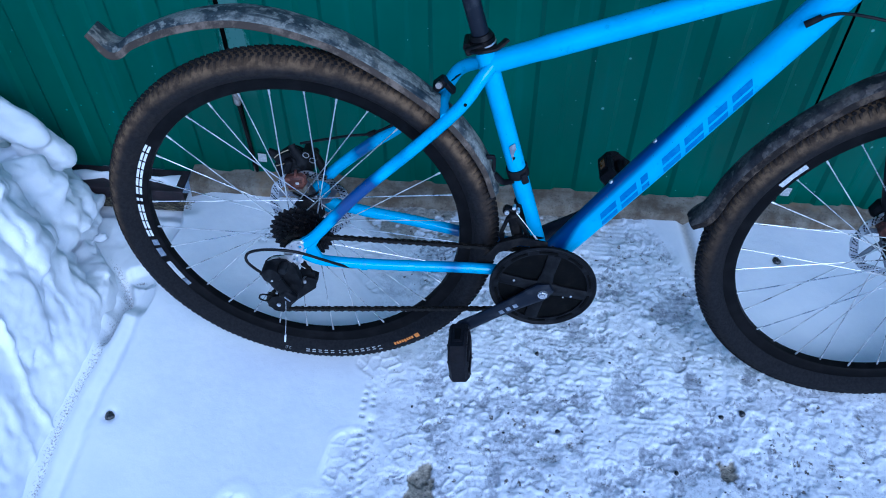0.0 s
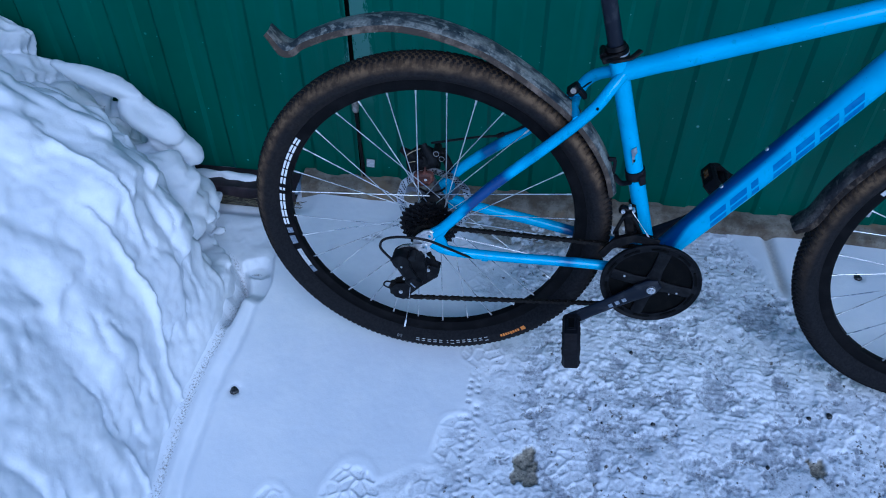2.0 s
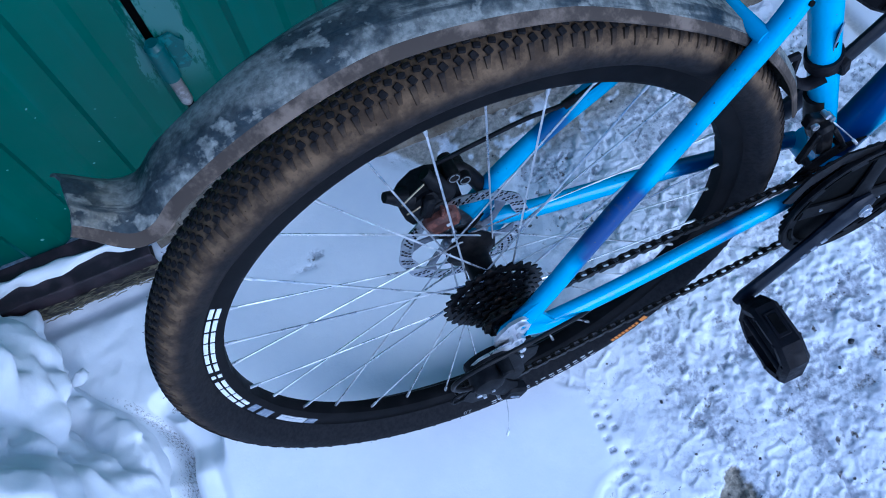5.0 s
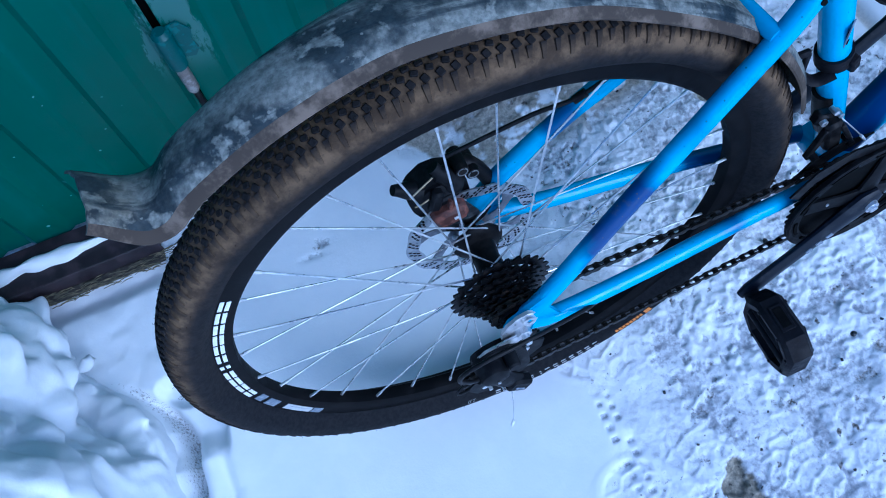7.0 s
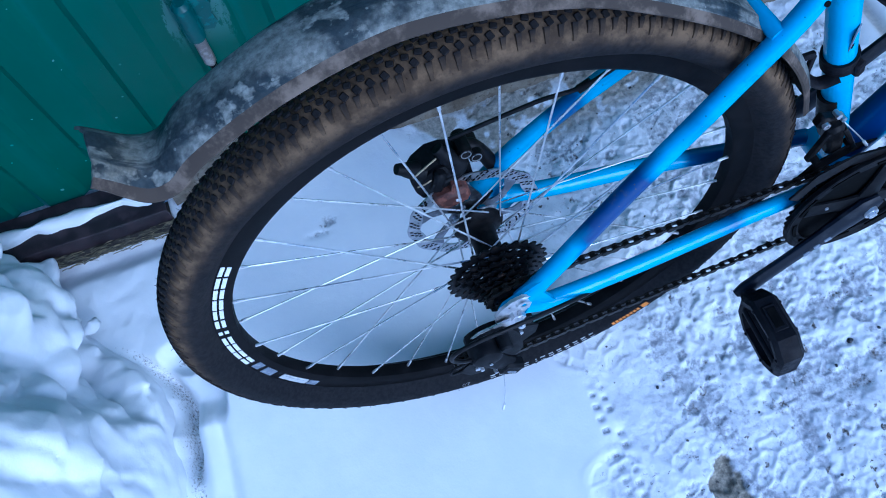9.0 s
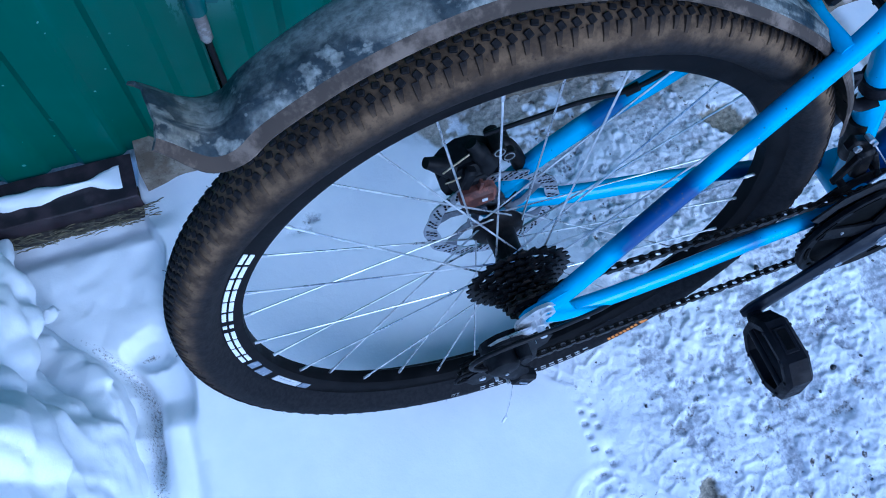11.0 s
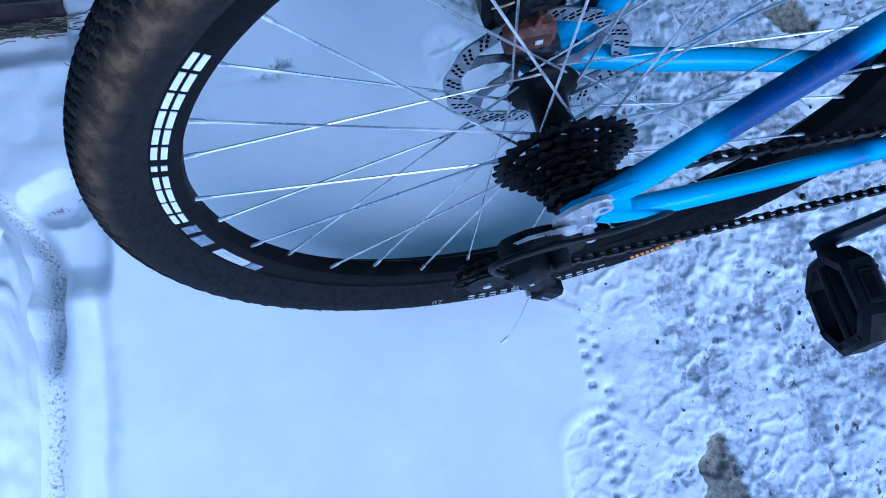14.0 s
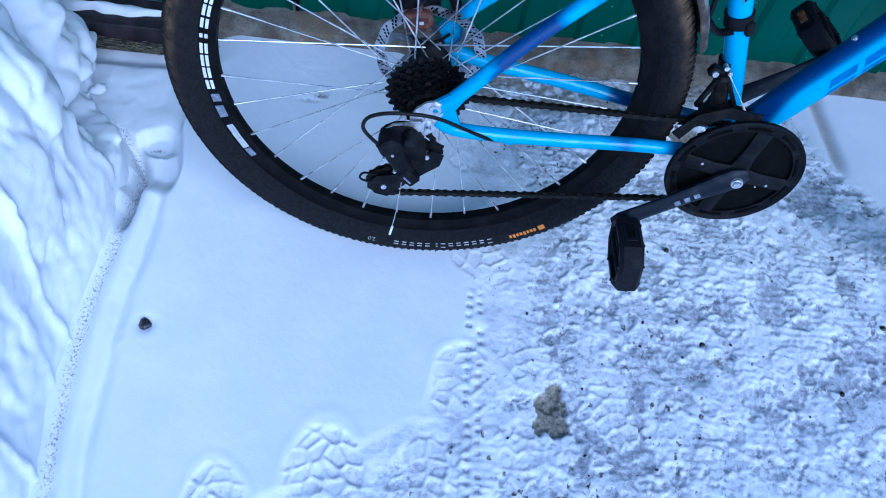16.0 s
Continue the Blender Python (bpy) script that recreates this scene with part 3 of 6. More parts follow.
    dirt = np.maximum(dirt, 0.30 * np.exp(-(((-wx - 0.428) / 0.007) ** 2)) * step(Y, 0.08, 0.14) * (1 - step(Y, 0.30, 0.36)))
    for cx, cy, r in ((-0.404, -0.191, 0.017), (1.018, 0.341, 0.014)):
        z = z - 0.008 * np.exp(-((np.hypot(X - cx, Y - cy) / r / 0.8) ** 2))
    under = np.exp(-((Y / 0.05) ** 2)) * (np.exp(-((X / 0.16) ** 2)) + np.exp(-(((X - 1.08) / 0.16) ** 2)))
    z = z * (1 - 0.75 * under) - 0.004 * under
    z = z * (1 - far) + far * 0.06 * (fbm(X, Y, 0.12, 2, 71) - 0.5)
    fade = 1 - step(np.hypot(X - 0.35, Y), 1.2, 2.0)
    return z, tramp, bare * fade, dirt * fade, ice * fade


def spaced(lo, hi, fine, reach):
    mid = list(np.arange(lo, hi + 1e-9, fine))
    ahead, back, d = [], [], fine
    x = mid[-1]
    while x < reach:
        d *= 1.35
        x += d
        ahead.append(x)
    x, d = mid[0], fine
    while x > -reach:
        d *= 1.35
        x -= d
        back.append(x)
    return np.array(back[::-1] + mid + ahead)


gx, gy = spaced(-0.70, 1.40, 0.0028, 900), spaced(-0.66, 0.52, 0.0028, 900)
GX, GY = np.meshgrid(gx, gy)
GZ, TR, BA, DI, IC = ground_fields(GX, GY)
ground = tagged(sheet("ground", GX, GY, GZ, SNOW), "smooth fresh snow and trampled icy snow over concrete", "ground", kind="structure")
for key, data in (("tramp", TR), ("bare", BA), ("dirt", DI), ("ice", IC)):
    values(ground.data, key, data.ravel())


# ---- snow bank ----
def snow_bank():
    """One heap: a steep face with folds, and melted finger-like lumps fused into it near the fence."""
    ys = np.concatenate([np.arange(-2.6, -0.7, 0.03), np.arange(-0.7, 0.486, 0.007)])
    vs = np.concatenate([np.linspace(0, 1, 110), 1 + np.linspace(0.02, 1, 50)])
    V, Y = np.meshgrid(vs, ys)
    # beyond V 1.3 the crest is out of view, raised to shade the fence
    knots = [0, 0.25, 0.5, 0.66, 0.78, 0.9, 1.0, 1.3, 1.45, 1.58, 1.70, 1.82, 1.92, 2.0]
    back = np.interp(V, knots, [0.0, 0.012, 0.028, 0.05, 0.085, 0.14, 0.22, 0.50, 0.77, 1.08, 1.42, 1.80, 2.12, 2.4])
    up = np.interp(V, knots, [-0.03, 0.13, 0.27, 0.36, 0.43, 0.50, 0.55, 0.74, 0.86, 0.91, 0.84, 0.60, 0.26, -0.10])
    back_b = np.interp(V, knots, [0.0, 0.004, 0.030, 0.065, 0.095, 0.15, 0.21, 0.42, 0.66, 0.98, 1.36, 1.78, 2.12, 2.4])
    up_b = np.interp(V, knots, [-0.03, 0.03, 0.09, 0.16, 0.22, 0.285, 0.33, 0.47, 0.64, 0.76, 0.76, 0.56, 0.25, -0.10])
    soft = step(Y, 0.0, 0.36)
    X = pile_foot(Y) - (back * (1 - soft) + back_b * soft)
    Z = up * (1 - soft) + up_b * soft
    Z = Z * (0.02 + 0.98 * step(Y, -2.6, -1.3)) - 0.12 * (1 - step(Y, -2.6, -2.3))
    bend = 0.05 * (fbm(Y, V, 4.0, 2, 14) - 0.5)
    fold = fbm((Y + bend) * 1.5, V * 0.22, 7, 2, 3, 0.45) - 0.5
    crag = fbm(Y * 1.3, V * 0.8, 6, 2, 19, 0.4) - 0.5
    big = fbm(Y, V * 0.5, 3.4, 3, 8) - 0.5
    upper = step(V, 0.55, 0.85)
    push = (0.050 * fold * (1 - 0.6 * upper) + 0.040 * crag * (0.15 + 0.85 * upper) + 0.055 * big * (1 - 0.6 * soft) * (1 + 3 * step(V, 1.35, 1.6))) * step(V, 0.02, 0.25) - 0.030 * step(V, 0.1, 0.3) * step(Y, 0.0, 0.2)
    # thawed lobes lying over one another like shingles, each with a steep lower lip
    rr = random.Random(21)
    lobes = np.zeros_like(X)
    for _ in range(110):
        cy, cv = rr.uniform(-0.75, 0.44), rr.uniform(0.42, 1.45)
        if cy < 0.0 and cv < 0.72:
            cv += 0.35
        w, long, h = rr.uniform(0.030, 0.070), rr.uniform(0.12, 0.30), rr.uniform(0.012, 0.032)
        if cy > 0.08:
            w, long, h = 1.6 * w, 1.5 * long, 0.6 * h
        lean = rr.uniform(-0.10, 0.30)
        ds = V - cv + 0.9 * ((Y - cy) / w) ** 2 * 0.04
        across = 1 - np.clip(np.abs(Y - cy - lean * (V - cv)) / w, 0, 1) ** 2.4
        lobes = np.maximum(lobes, h * across * step(ds, -0.022, 0.012) * (1 - step(ds, 0.02, long)))
    crease = np.exp(-((fbm((Y + 1.4 * bend) * 1.7, V * 0.28, 8, 3, 27, 0.5) - 0.5) / 0.035) ** 2)
    push = push + lobes * (0.55 + 0.45 * step(Y, -0.25, 0.0)) - 0.009 * crease * step(V, 0.06, 0.25) * (1 - 0.7 * upper) - 0.010 * upper
    # near the fence the heap is broken into blocks with deep gaps
    near = step(Y, 0.04, 0.16) * step(V, 0.03, 0.12) * (1 - step(V, 1.35, 1.6))
    wy = Y + 0.03 * (fbm(Y, V, 9, 3, 33) - 0.5)
    wv = 0.55 * V + 0.03 * (fbm(Y, V, 9, 3, 35) - 0.5)
    gap, own = pads(wy, wv, 9.5, 6)
    gap2, own2 = pads(wy, wv, 23, 9)
    push = push + near * (0.050 * (own - 0.55) - 0.034 * (1 - step(gap, 0.0, 0.30)) + 0.018 * (own2 - 0.5) - 0.012 * (1 - step(gap2, 0.0, 0.22)))
    X = X + push
    Z = Z + (0.35 * step(V, 0.3, 0.6) + 0.4 * near) * push
    b = Build()
    ny, nv = X.shape
    rows = np.concatenate([np.stack([X, Y, Z], 2), np.stack([X[:, -1:], Y[:, -1:], np.full((ny, 1), -0.12)], 2), np.stack([X[:, :1], Y[:, :1], np.full((ny, 1), -0.12)], 2)], 1)
    n = nv + 2
    faces = [(i * n + k, (i + 1) * n + k, (i + 1) * n + (k + 1) % n, i * n + (k + 1) % n) for i in range(ny - 1) for k in range(n)]
    faces += [tuple(range(n)), tuple((ny - 1) * n + k for k in reversed(range(n)))]
    b.add([Vector(p) for p in rows.reshape(-1, 3)], faces)
    bm = bmesh.new()
    bmesh.ops.create_icosphere(bm, subdivisions=3, radius=1)
    ball = [v.co.copy() for v in bm.verts]
    ball_faces = [tuple(v.index for v in f.verts) for f in bm.faces]
    bm.free()

    def lump(tip, tail, r, flat=0.8):
        axis = tip - tail
        turn = axis.to_track_quat("X", "Z").to_matrix()
        ph = [rr.uniform(0, 6) for _ in range(4)]
        out = []
        for v in ball:
            k = 1 + 0.13 * math.sin(2.6 * v.x + ph[0]) + 0.11 * math.sin(3.4 * v.y + ph[1] + v.z) + 0.07 * math.sin(5.2 * v.z + 3 * v.x + ph[2])
            thin = 1.08 - 0.10 * v.x
            out.append((tip + tail) / 2 + turn @ Vector((math.copysign(abs(v.x) ** 0.75, v.x) * (axis.length / 2 + r * 0.15), v.y * r * k * thin, v.z * r * flat * k * thin)))
        b.add(out, ball_faces)

    for tip, tail, r in (((-0.750, 0.37, 0.338), (-0.95, 0.37, 0.42), 0.027), ((-0.640, 0.37, 0.150), (-0.78, 0.38, 0.27), 0.042), ((-0.668, 0.35, 0.235), (-0.80, 0.36, 0.33), 0.040), ((-0.700, 0.41, 0.060), (-0.80, 0.40, 0.15), 0.040)):
        lump(Vector(tip), Vector(tail), r, 0.75)

    def chunk(p, r, flat):
        """A broken block of crusted snow: a ball cut by planes."""
        planes = []
        for _ in range(11):
            n = Vector((rr.gauss(0, 1), rr.gauss(0, 1), rr.gauss(0, 1))).normalized()
            planes.append((n, rr.uniform(0.55, 0.9)))
        turn = Matrix.Rotation(rr.uniform(0, 6), 3, "Z") @ Matrix.Rotation(rr.uniform(-0.5, 0.5), 3, "X")
        long = rr.uniform(1.0, 1.7)
        out = []
        for v in ball:
            k = min([1.0] + [d / v.dot(n) for n, d in planes if v.dot(n) > 1e-6])
            out.append(p + turn @ Vector((v.x * k * r * long, v.y * k * r, v.z * k * r * flat)))
        b.add(out, ball_faces)

    def spot(y, v):
        """A point of the face, its downhill way and its outward way."""
        i, k = int(np.argmin(np.abs(ys - y))), int(np.argmin(np.abs(vs - v)))
        p = Vector((X[i, k], Y[i, k], Z[i, k]))
        a = Vector((X[i, min(k + 6, nv - 1)], Y[i, k], Z[i, min(k + 6, nv - 1)]))
        down = (p - a).normalized()
        out = Vector((down.z * -1, 0, down.x)).normalized()
        return p, down, (-out if out.x + out.z < 0 else out)

    # drooping fingers along the upper face, rounded by thaw
    for _ in range(14):
        y = rr.uniform(0.06, 0.40)
        v = rr.uniform(0.70 if y > 0.34 else 0.36, 1.28)
        p, down, out = spot(y, v)
        r = rr.uniform(0.020, 0.042)
        long = r * rr.uniform(3.6, 5.6)
        d = (down + out * rr.uniform(0.12, 0.38) + Vector((0, rr.uniform(-0.35, 0.15), 0))).normalized()
        tip = p + out * r * rr.uniform(-0.6, -0.15)
        lump(tip, tip - d * long, r, rr.uniform(0.6, 0.8))
    # broken blocks fallen against the foot, near the fence
    for _ in range(38):
        y = rr.uniform(0.14, 0.37)
        v = rr.uniform(0.02 if y > 0.27 else 0.40, 0.80)
        p, down, out = spot(y, v)
        r = rr.uniform(0.026, 0.078)
        chunk(p + out * r * rr.uniform(-0.55, 0.0), r, rr.uniform(0.55, 0.85))
    for _ in range(26):
        y = rr.uniform(0.22, 0.40)
        r = rr.uniform(0.010, 0.026)
        chunk(Vector((float(pile_foot(np.array(y))) + rr.uniform(-0.05, 0.03), y, rr.uniform(-0.012, 0.008))), r, 0.7)
    ob = tagged(new("snow_bank", b.mesh("snow_bank", SNOW, fix=False)), "tall lumpy bank of shovelled snow beside the fence", "snow bank")
    m = ob.modifiers.new("fuse", "REMESH")
    m.mode, m.voxel_size, m.use_smooth_shade = "VOXEL", 0.0058, True
    grain = bpy.data.textures.new("crust", "CLOUDS")
    grain.noise_scale, grain.noise_depth, grain.noise_type = 0.11, 1, "SOFT_NOISE"
    m = ob.modifiers.new("crust", "DISPLACE")
    m.texture, m.strength, m.mid_level = grain, 0.010, 0.5
    rime = bpy.data.textures.new("rime", "CLOUDS")
    rime.noise_scale, rime.noise_depth, rime.noise_type = 0.034, 2, "SOFT_NOISE"
    m = ob.modifiers.new("rime", "DISPLACE")
    m.texture, m.strength, m.mid_level = rime, 0.0085, 0.5
    m = ob.modifiers.new("melt", "SMOOTH")
    m.factor, m.iterations = 0.5, 1
    return ob


snow_bank()


# ---- fence ----
def fence_panel(x0, x1):
    """A sheet of trapezoid-ribbed steel with thickness."""
    pitch, depth, xs = 0.116, 0.007, [x0]
    ys = [FENCE_Y]
    k = math.floor((x0 - 0.02) / pitch)
    while k * pitch < x1:
        b = k * pitch + 0.02
        for off, d in ((0.0, 0), (0.010, 1), (0.050, 1), (0.060, 0)):
            x = b + off
            if x0 < x < x1:
                xs.append(x)
                ys.append(FENCE_Y + depth * d)
        k += 1
    xs.append(x1)
    ys.append(ys[-1])
    b = Build()
    n = len(xs)
    z0, z1 = 0.012, 2.0
    lev = (z0, 0.35, 0.7, 1.2, z1)
    verts = [(x, y + t, z) for t in (0, 0.0012) for z in lev for x, y in zip(xs, ys)]
    m = n * len(lev)
    faces = []
    for j in range(len(lev) - 1):
        for i in range(n - 1):
            a = j * n + i
            faces += [(a, a + 1, a + n + 1, a + n), (m + a + 1, m + a, m + a + n, m + a + n + 1)]
    for i in range(n - 1):
        faces += [(i + 1, i, m + i, m + i + 1)]
        t = (len(lev) - 1) * n + i
        faces += [(t, t + 1, m + t + 1, m + t)]
    for j in range(len(lev) - 1):
        a, c = j * n, j * n + n - 1
        faces += [(a, a + n, m + a + n, m + a), (c + n, c, m + c, m + c + n)]
    b.add(verts, faces)
    return b


fence = tagged(new("fence"), "dark green ribbed sheet-steel fence with worn paint", "fence", kind="structure")
for x0, x1 in ((-9.0, -2.4), (-2.395, -0.2645), (-0.2535, 1.0235), (1.0295, 3.2), (3.205, 9.0)):
    part("fence_panel", fence_panel(x0, x1), FENCE, fence, "dark green ribbed steel sheet", smooth=False, fix=False)
# posts take the near-black colour so the panel gaps look deeply shaded
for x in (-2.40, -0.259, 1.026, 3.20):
    part("fence_post", Build().box((0.05, 0.04, 1.95), pose(x, FENCE_Y + 0.045, 1.0), 0.004), HOLE_SHADE, fence, "steel post coloured near-black for shade in the gap", smooth=False)
for z in (0.55, 1.6):
    part("fence_rail", Build().box((18, 0.03, 0.04), pose(0, FENCE_Y + 0.085, z), 0.004), BEAM, fence, smooth=False)

hinge = tagged(new("gate_latch"), "chipped teal gate latch with a bare worn pin", "latch")
hinge.location = (-0.258, FENCE_Y - 0.012, 0.20)
b = Build().tube([(0, 0, 0.12), (0, 0, 0.185)], 0.0128, 16)
b.tube([(0, 0, 0.185), (0, 0, 0.192)], [0.0128, 0.008], 16)
part("barrel", b, HINGE_PAINT, hinge)
part("pin", Build().tube([(0, 0, 0.058), (0, 0, 0.064), (0, 0, 0.12)], [0.006, 0.0088, 0.0088], 14), RUSTY_STEEL, hinge, "bare worn steel pin")
part("hinge_plate", Build().plate([(0.004, 0.125), (0.026, 0.118), (0.034, 0.130), (0.031, 0.150), (0.036, 0.168), (0.024, 0.190), (0.006, 0.186)], 0.006, 0.009), HINGE_PAINT, hinge)
tagged(new("gate_rod", Build().tube([(-0.253, FENCE_Y - 0.006, 0.04), (-0.255, FENCE_Y - 0.008, 0.14), (-0.258, FENCE_Y - 0.012, 0.262)], 0.0048, 10).mesh("gate_rod", BLACK_STEEL)), "thin dark steel rod along the gate gap", "rod")
for x, z in ((-0.233, 0.085), (1.042, 0.075)):
    tag = tagged(new("reflector_tag"), "small white plastic tag on the green fence", "tag", "tags on the fence")
    tag.location = (x, FENCE_Y - 0.005, z)
    part("plate", Build().box((0.021, 0.003, 0.026), pose(0, 0, 0, 0, 4, 0), 0.001), FADED, tag)
    part("pin", Build().tube([(0, 0, 0.004), (0, 0.004, 0.004)], 0.002, 8), SILVER, tag)

# kerb strip under the gate and beam under the left panel
b = Build()
xs = np.linspace(-0.42, 2.4, 90)
front = FENCE_Y - 0.055 + 0.02 * fbm(xs, xs * 0, 9, 3, 3)
top = 0.022 + 0.012 * fbm(xs, xs * 0 + 3, 12, 3, 9) + 0.014 * np.exp(-(((xs + 0.40) / 0.022) ** 2))
verts = []
for x, f, t in zip(xs, front, top):
    verts += [(x, f - 0.012, -0.03), (x, f, t - 0.006), (x, f + 0.008, t), (x, FENCE_Y + 0.08, t + 0.004), (x, FENCE_Y + 0.08, -0.03)]
faces = [(i * 5 + k, i * 5 + (k + 1) % 5, (i + 1) * 5 + (k + 1) % 5, (i + 1) * 5 + k) for i in range(len(xs) - 1) for k in range(5)]
b.add(verts, faces + [(0, 1, 2, 3, 4)])
tagged(new("concrete_kerb", b.mesh("concrete_kerb", CONCRETE)), "crumbling brown concrete strip under the fence", "kerb", kind="structure")

beam = tagged(new("steel_beam"), "dark brown steel channel beam under the fence with snow on it", "beam")
beam.location = (-1.43, FENCE_Y - 0.04, 0)
b = Build().box((2.0, 0.004, 0.038), pose(0, -0.040, 0.003), 0.001)
b.box((2.0, 0.076, 0.004), pose(0, -0.003, 0.0205), 0.001)
part("channel", b, BEAM, beam, smooth=False)
b = Build().box((2.0, 0.050, 0.026), pose(0, -0.024, -0.0315), 0.006)
part("timber_bed", b, TIMBER, beam, "weathered timber strip with straw under the beam")
xs = np.linspace(-0.9, -0.45, 60)
wide = 0.002 + 0.022 * fbm(xs, xs * 0 + 5, 26, 3, 4) ** 1.2
b = Build()
ring = []
for x, w in zip(xs, wide):
    h = 0.018 * fbm(np.array(x), np.array(2.0), 16, 3, 6) * min(1, (x + 0.9) / 0.04, (-0.45 - x) / 0.03) + 0.001
    for k in range(7):
        t = math.pi * k / 6
        ring.append((x, FENCE_Y - 0.042 - w * math.cos(t), 0.0225 + h * math.sin(t)))
b.add(ring, [(i * 7 + k, i * 7 + k + 1, (i + 1) * 7 + k + 1, (i + 1) * 7 + k) for i in range(len(xs) - 1) for k in range(6)])
ob = tagged(new("snow_on_beam", b.mesh("snow_on_beam", SNOW)), "thin ridge of snow lying on the beam", "snow")
rng = random.Random(4)
b = Build()
for _ in range(240):
    x = rng.uniform(-0.85, -0.40)
    p = Vector((x, FENCE_Y - 0.090 + rng.uniform(-0.014, 0.010), rng.uniform(-0.026, -0.012)))
    d = Vector((rng.choice((-1, 1)), rng.uniform(-0.30, 0.20), rng.uniform(-0.12, 0.16))).normalized() * rng.uniform(0.010, 0.032)
    b.tube([p, p + d * 0.5 + Vector((0, 0, 0.003)), p + d], [0.0008, 0.0008, 0.0004], 4)
tagged(new("straw", b.mesh("straw", STRAW, fix=False)), "wisps of dry grass under the beam", "grass", kind="stuff")


# ---- pebbles and crumbs ----
def stone(r, seed):
    bm = bmesh.new()
    bmesh.ops.create_icosphere(bm, subdivisions=2, radius=r)
    rr = random.Random(seed)
    ph = [rr.uniform(0, 6) for _ in range(3)]
    for v in bm.verts:
        n = v.co.normalized()
        v.co *= 1 + 0.16 * math.sin(3 * n.x + ph[0]) + 0.14 * math.sin(4 * n.y + ph[1]) * math.cos(2 * n.z + ph[2])
        v.co.z *= 0.7
    me = bpy.data.meshes.new("pebble")
    bm.to_mesh(me)
    bm.free()
    me.materials.append(PEBBLE)
    me.polygons.foreach_set("use_smooth", [True] * len(me.polygons))
    return me


for x, y, r in ((-0.404, -0.191, 0.0105), (1.018, 0.341, 0.011), (0.505, -0.145, 0.005), (0.878, -0.077, 0.007), (0.835, -0.086, 0.005), (0.735, -0.215, 0.005), (0.46, 0.035, 0.005)):
    ob = tagged(new("pebble", stone(r, int(1000 * r + 50 * x))), "small wet black pebble sunk in the snow", "pebble", "pebbles on the snow")
    z = ground_fields(np.array([[x]]), np.array([[y]]))[0][0, 0]
    ob.location = (x, y, z + 0.35 * r)
rng = np.random.default_rng(9)
CX, CY = rng.uniform(0.14, 1.35, (1, 150)), rng.uniform(-0.7, 0.40, (1, 150))
CZ, CT, _, _, _ = ground_fields(CX, CY)
b = Build()
for x, y, z, t, r, a in zip(CX[0], CY[0], CZ[0], CT[0], rng.uniform(0.0008, 0.0028, 150), rng.uniform(0, 360, 150)):
    if t > 0.6:
        b.box((2 * r, 1.4 * r, 1.1 * r), pose(x, y, z + 0.2 * r, a * 0.1, a * 0.07, a), 0.4 * r)
tagged(new("grit", b.mesh("grit", PEBBLE, fix=False)), "dark grit and crumbs scattered on trampled snow", "grit", kind="stuff")


# ---- bicycle ----
# In the bicycle's own axes: x ahead, y away from the chain side, z up, from the rear axle.
bike = tagged(new("bicycle"), "blue mountain bike with muddy tyres leaning towards the fence", "bicycle")
turn = Matrix.Rotation(radians(-7.5), 4, "X") @ Matrix.Rotation(radians(-0.4), 4, "Y")
axle = Vector((0, 0.361 * math.sin(radians(7.5)), 0.361 * math.cos(radians(7.5))))
bike.matrix_basis = Matrix.Translation(axle - turn @ Vector((0, 0, BIKE_UP))) @ turn
bike["lift"] = 1
FRONT = (1.082, 0.0, -0.004)
BB = Vector((0.445, 0, -0.062))


def arc_block(b, r0, r1, a0, a1, y0, y1, centre=(0, 0), slot=0, n=2):
    """A thin block that follows a ring between two radii and two angles in degrees."""
    ts = [radians(a0 + (a1 - a0) * k / n) for k in range(n + 1)]
    outline = [(centre[0] + r0 * math.cos(t), centre[1] + r0 * math.sin(t)) for t in ts]
    outline += [(centre[0] + r1 * math.cos(t), centre[1] + r1 * math.sin(t)) for t in reversed(ts)]
    return b.plate(outline, y0, y1, slot=slot)


def tyre_side(r):
    return -0.0290 * math.sqrt(1 - ((r - 0.3345) / 0.0242) ** 2)


def print_block(b, r0, r1, a0, a1):
    """A printed block that lies on the curved flank of the rear tyre."""
    rows, cols = 4, 3
    grid = []
    for lift in (0.0005, -0.0005):
        for i in range(rows):
            r = r0 + (r1 - r0) * i / (rows - 1)
            for j in range(cols):
                t = radians(a0 + (a1 - a0) * j / (cols - 1))
                grid.append((r * math.cos(t), tyre_side(r) - lift, r * math.sin(t)))
    n = rows * cols
    faces = [(i * cols + j, i * cols + j + 1, (i + 1) * cols + j + 1, (i + 1) * cols + j) for i in range(rows - 1) for j in range(cols - 1)]
    faces += [tuple(n + q for q in reversed(f)) for f in faces]
    edge = [j for j in range(cols)] + [i * cols + cols - 1 for i in range(1, rows)] + [n - 2 - j for j in range(cols - 1)] + [i * cols for i in range(rows - 2, 0, -1)]
    faces += [(p, n + p, n + q, q) for p, q in zip(edge, edge[1:] + edge[:1])]
    return b.add(grid, faces)


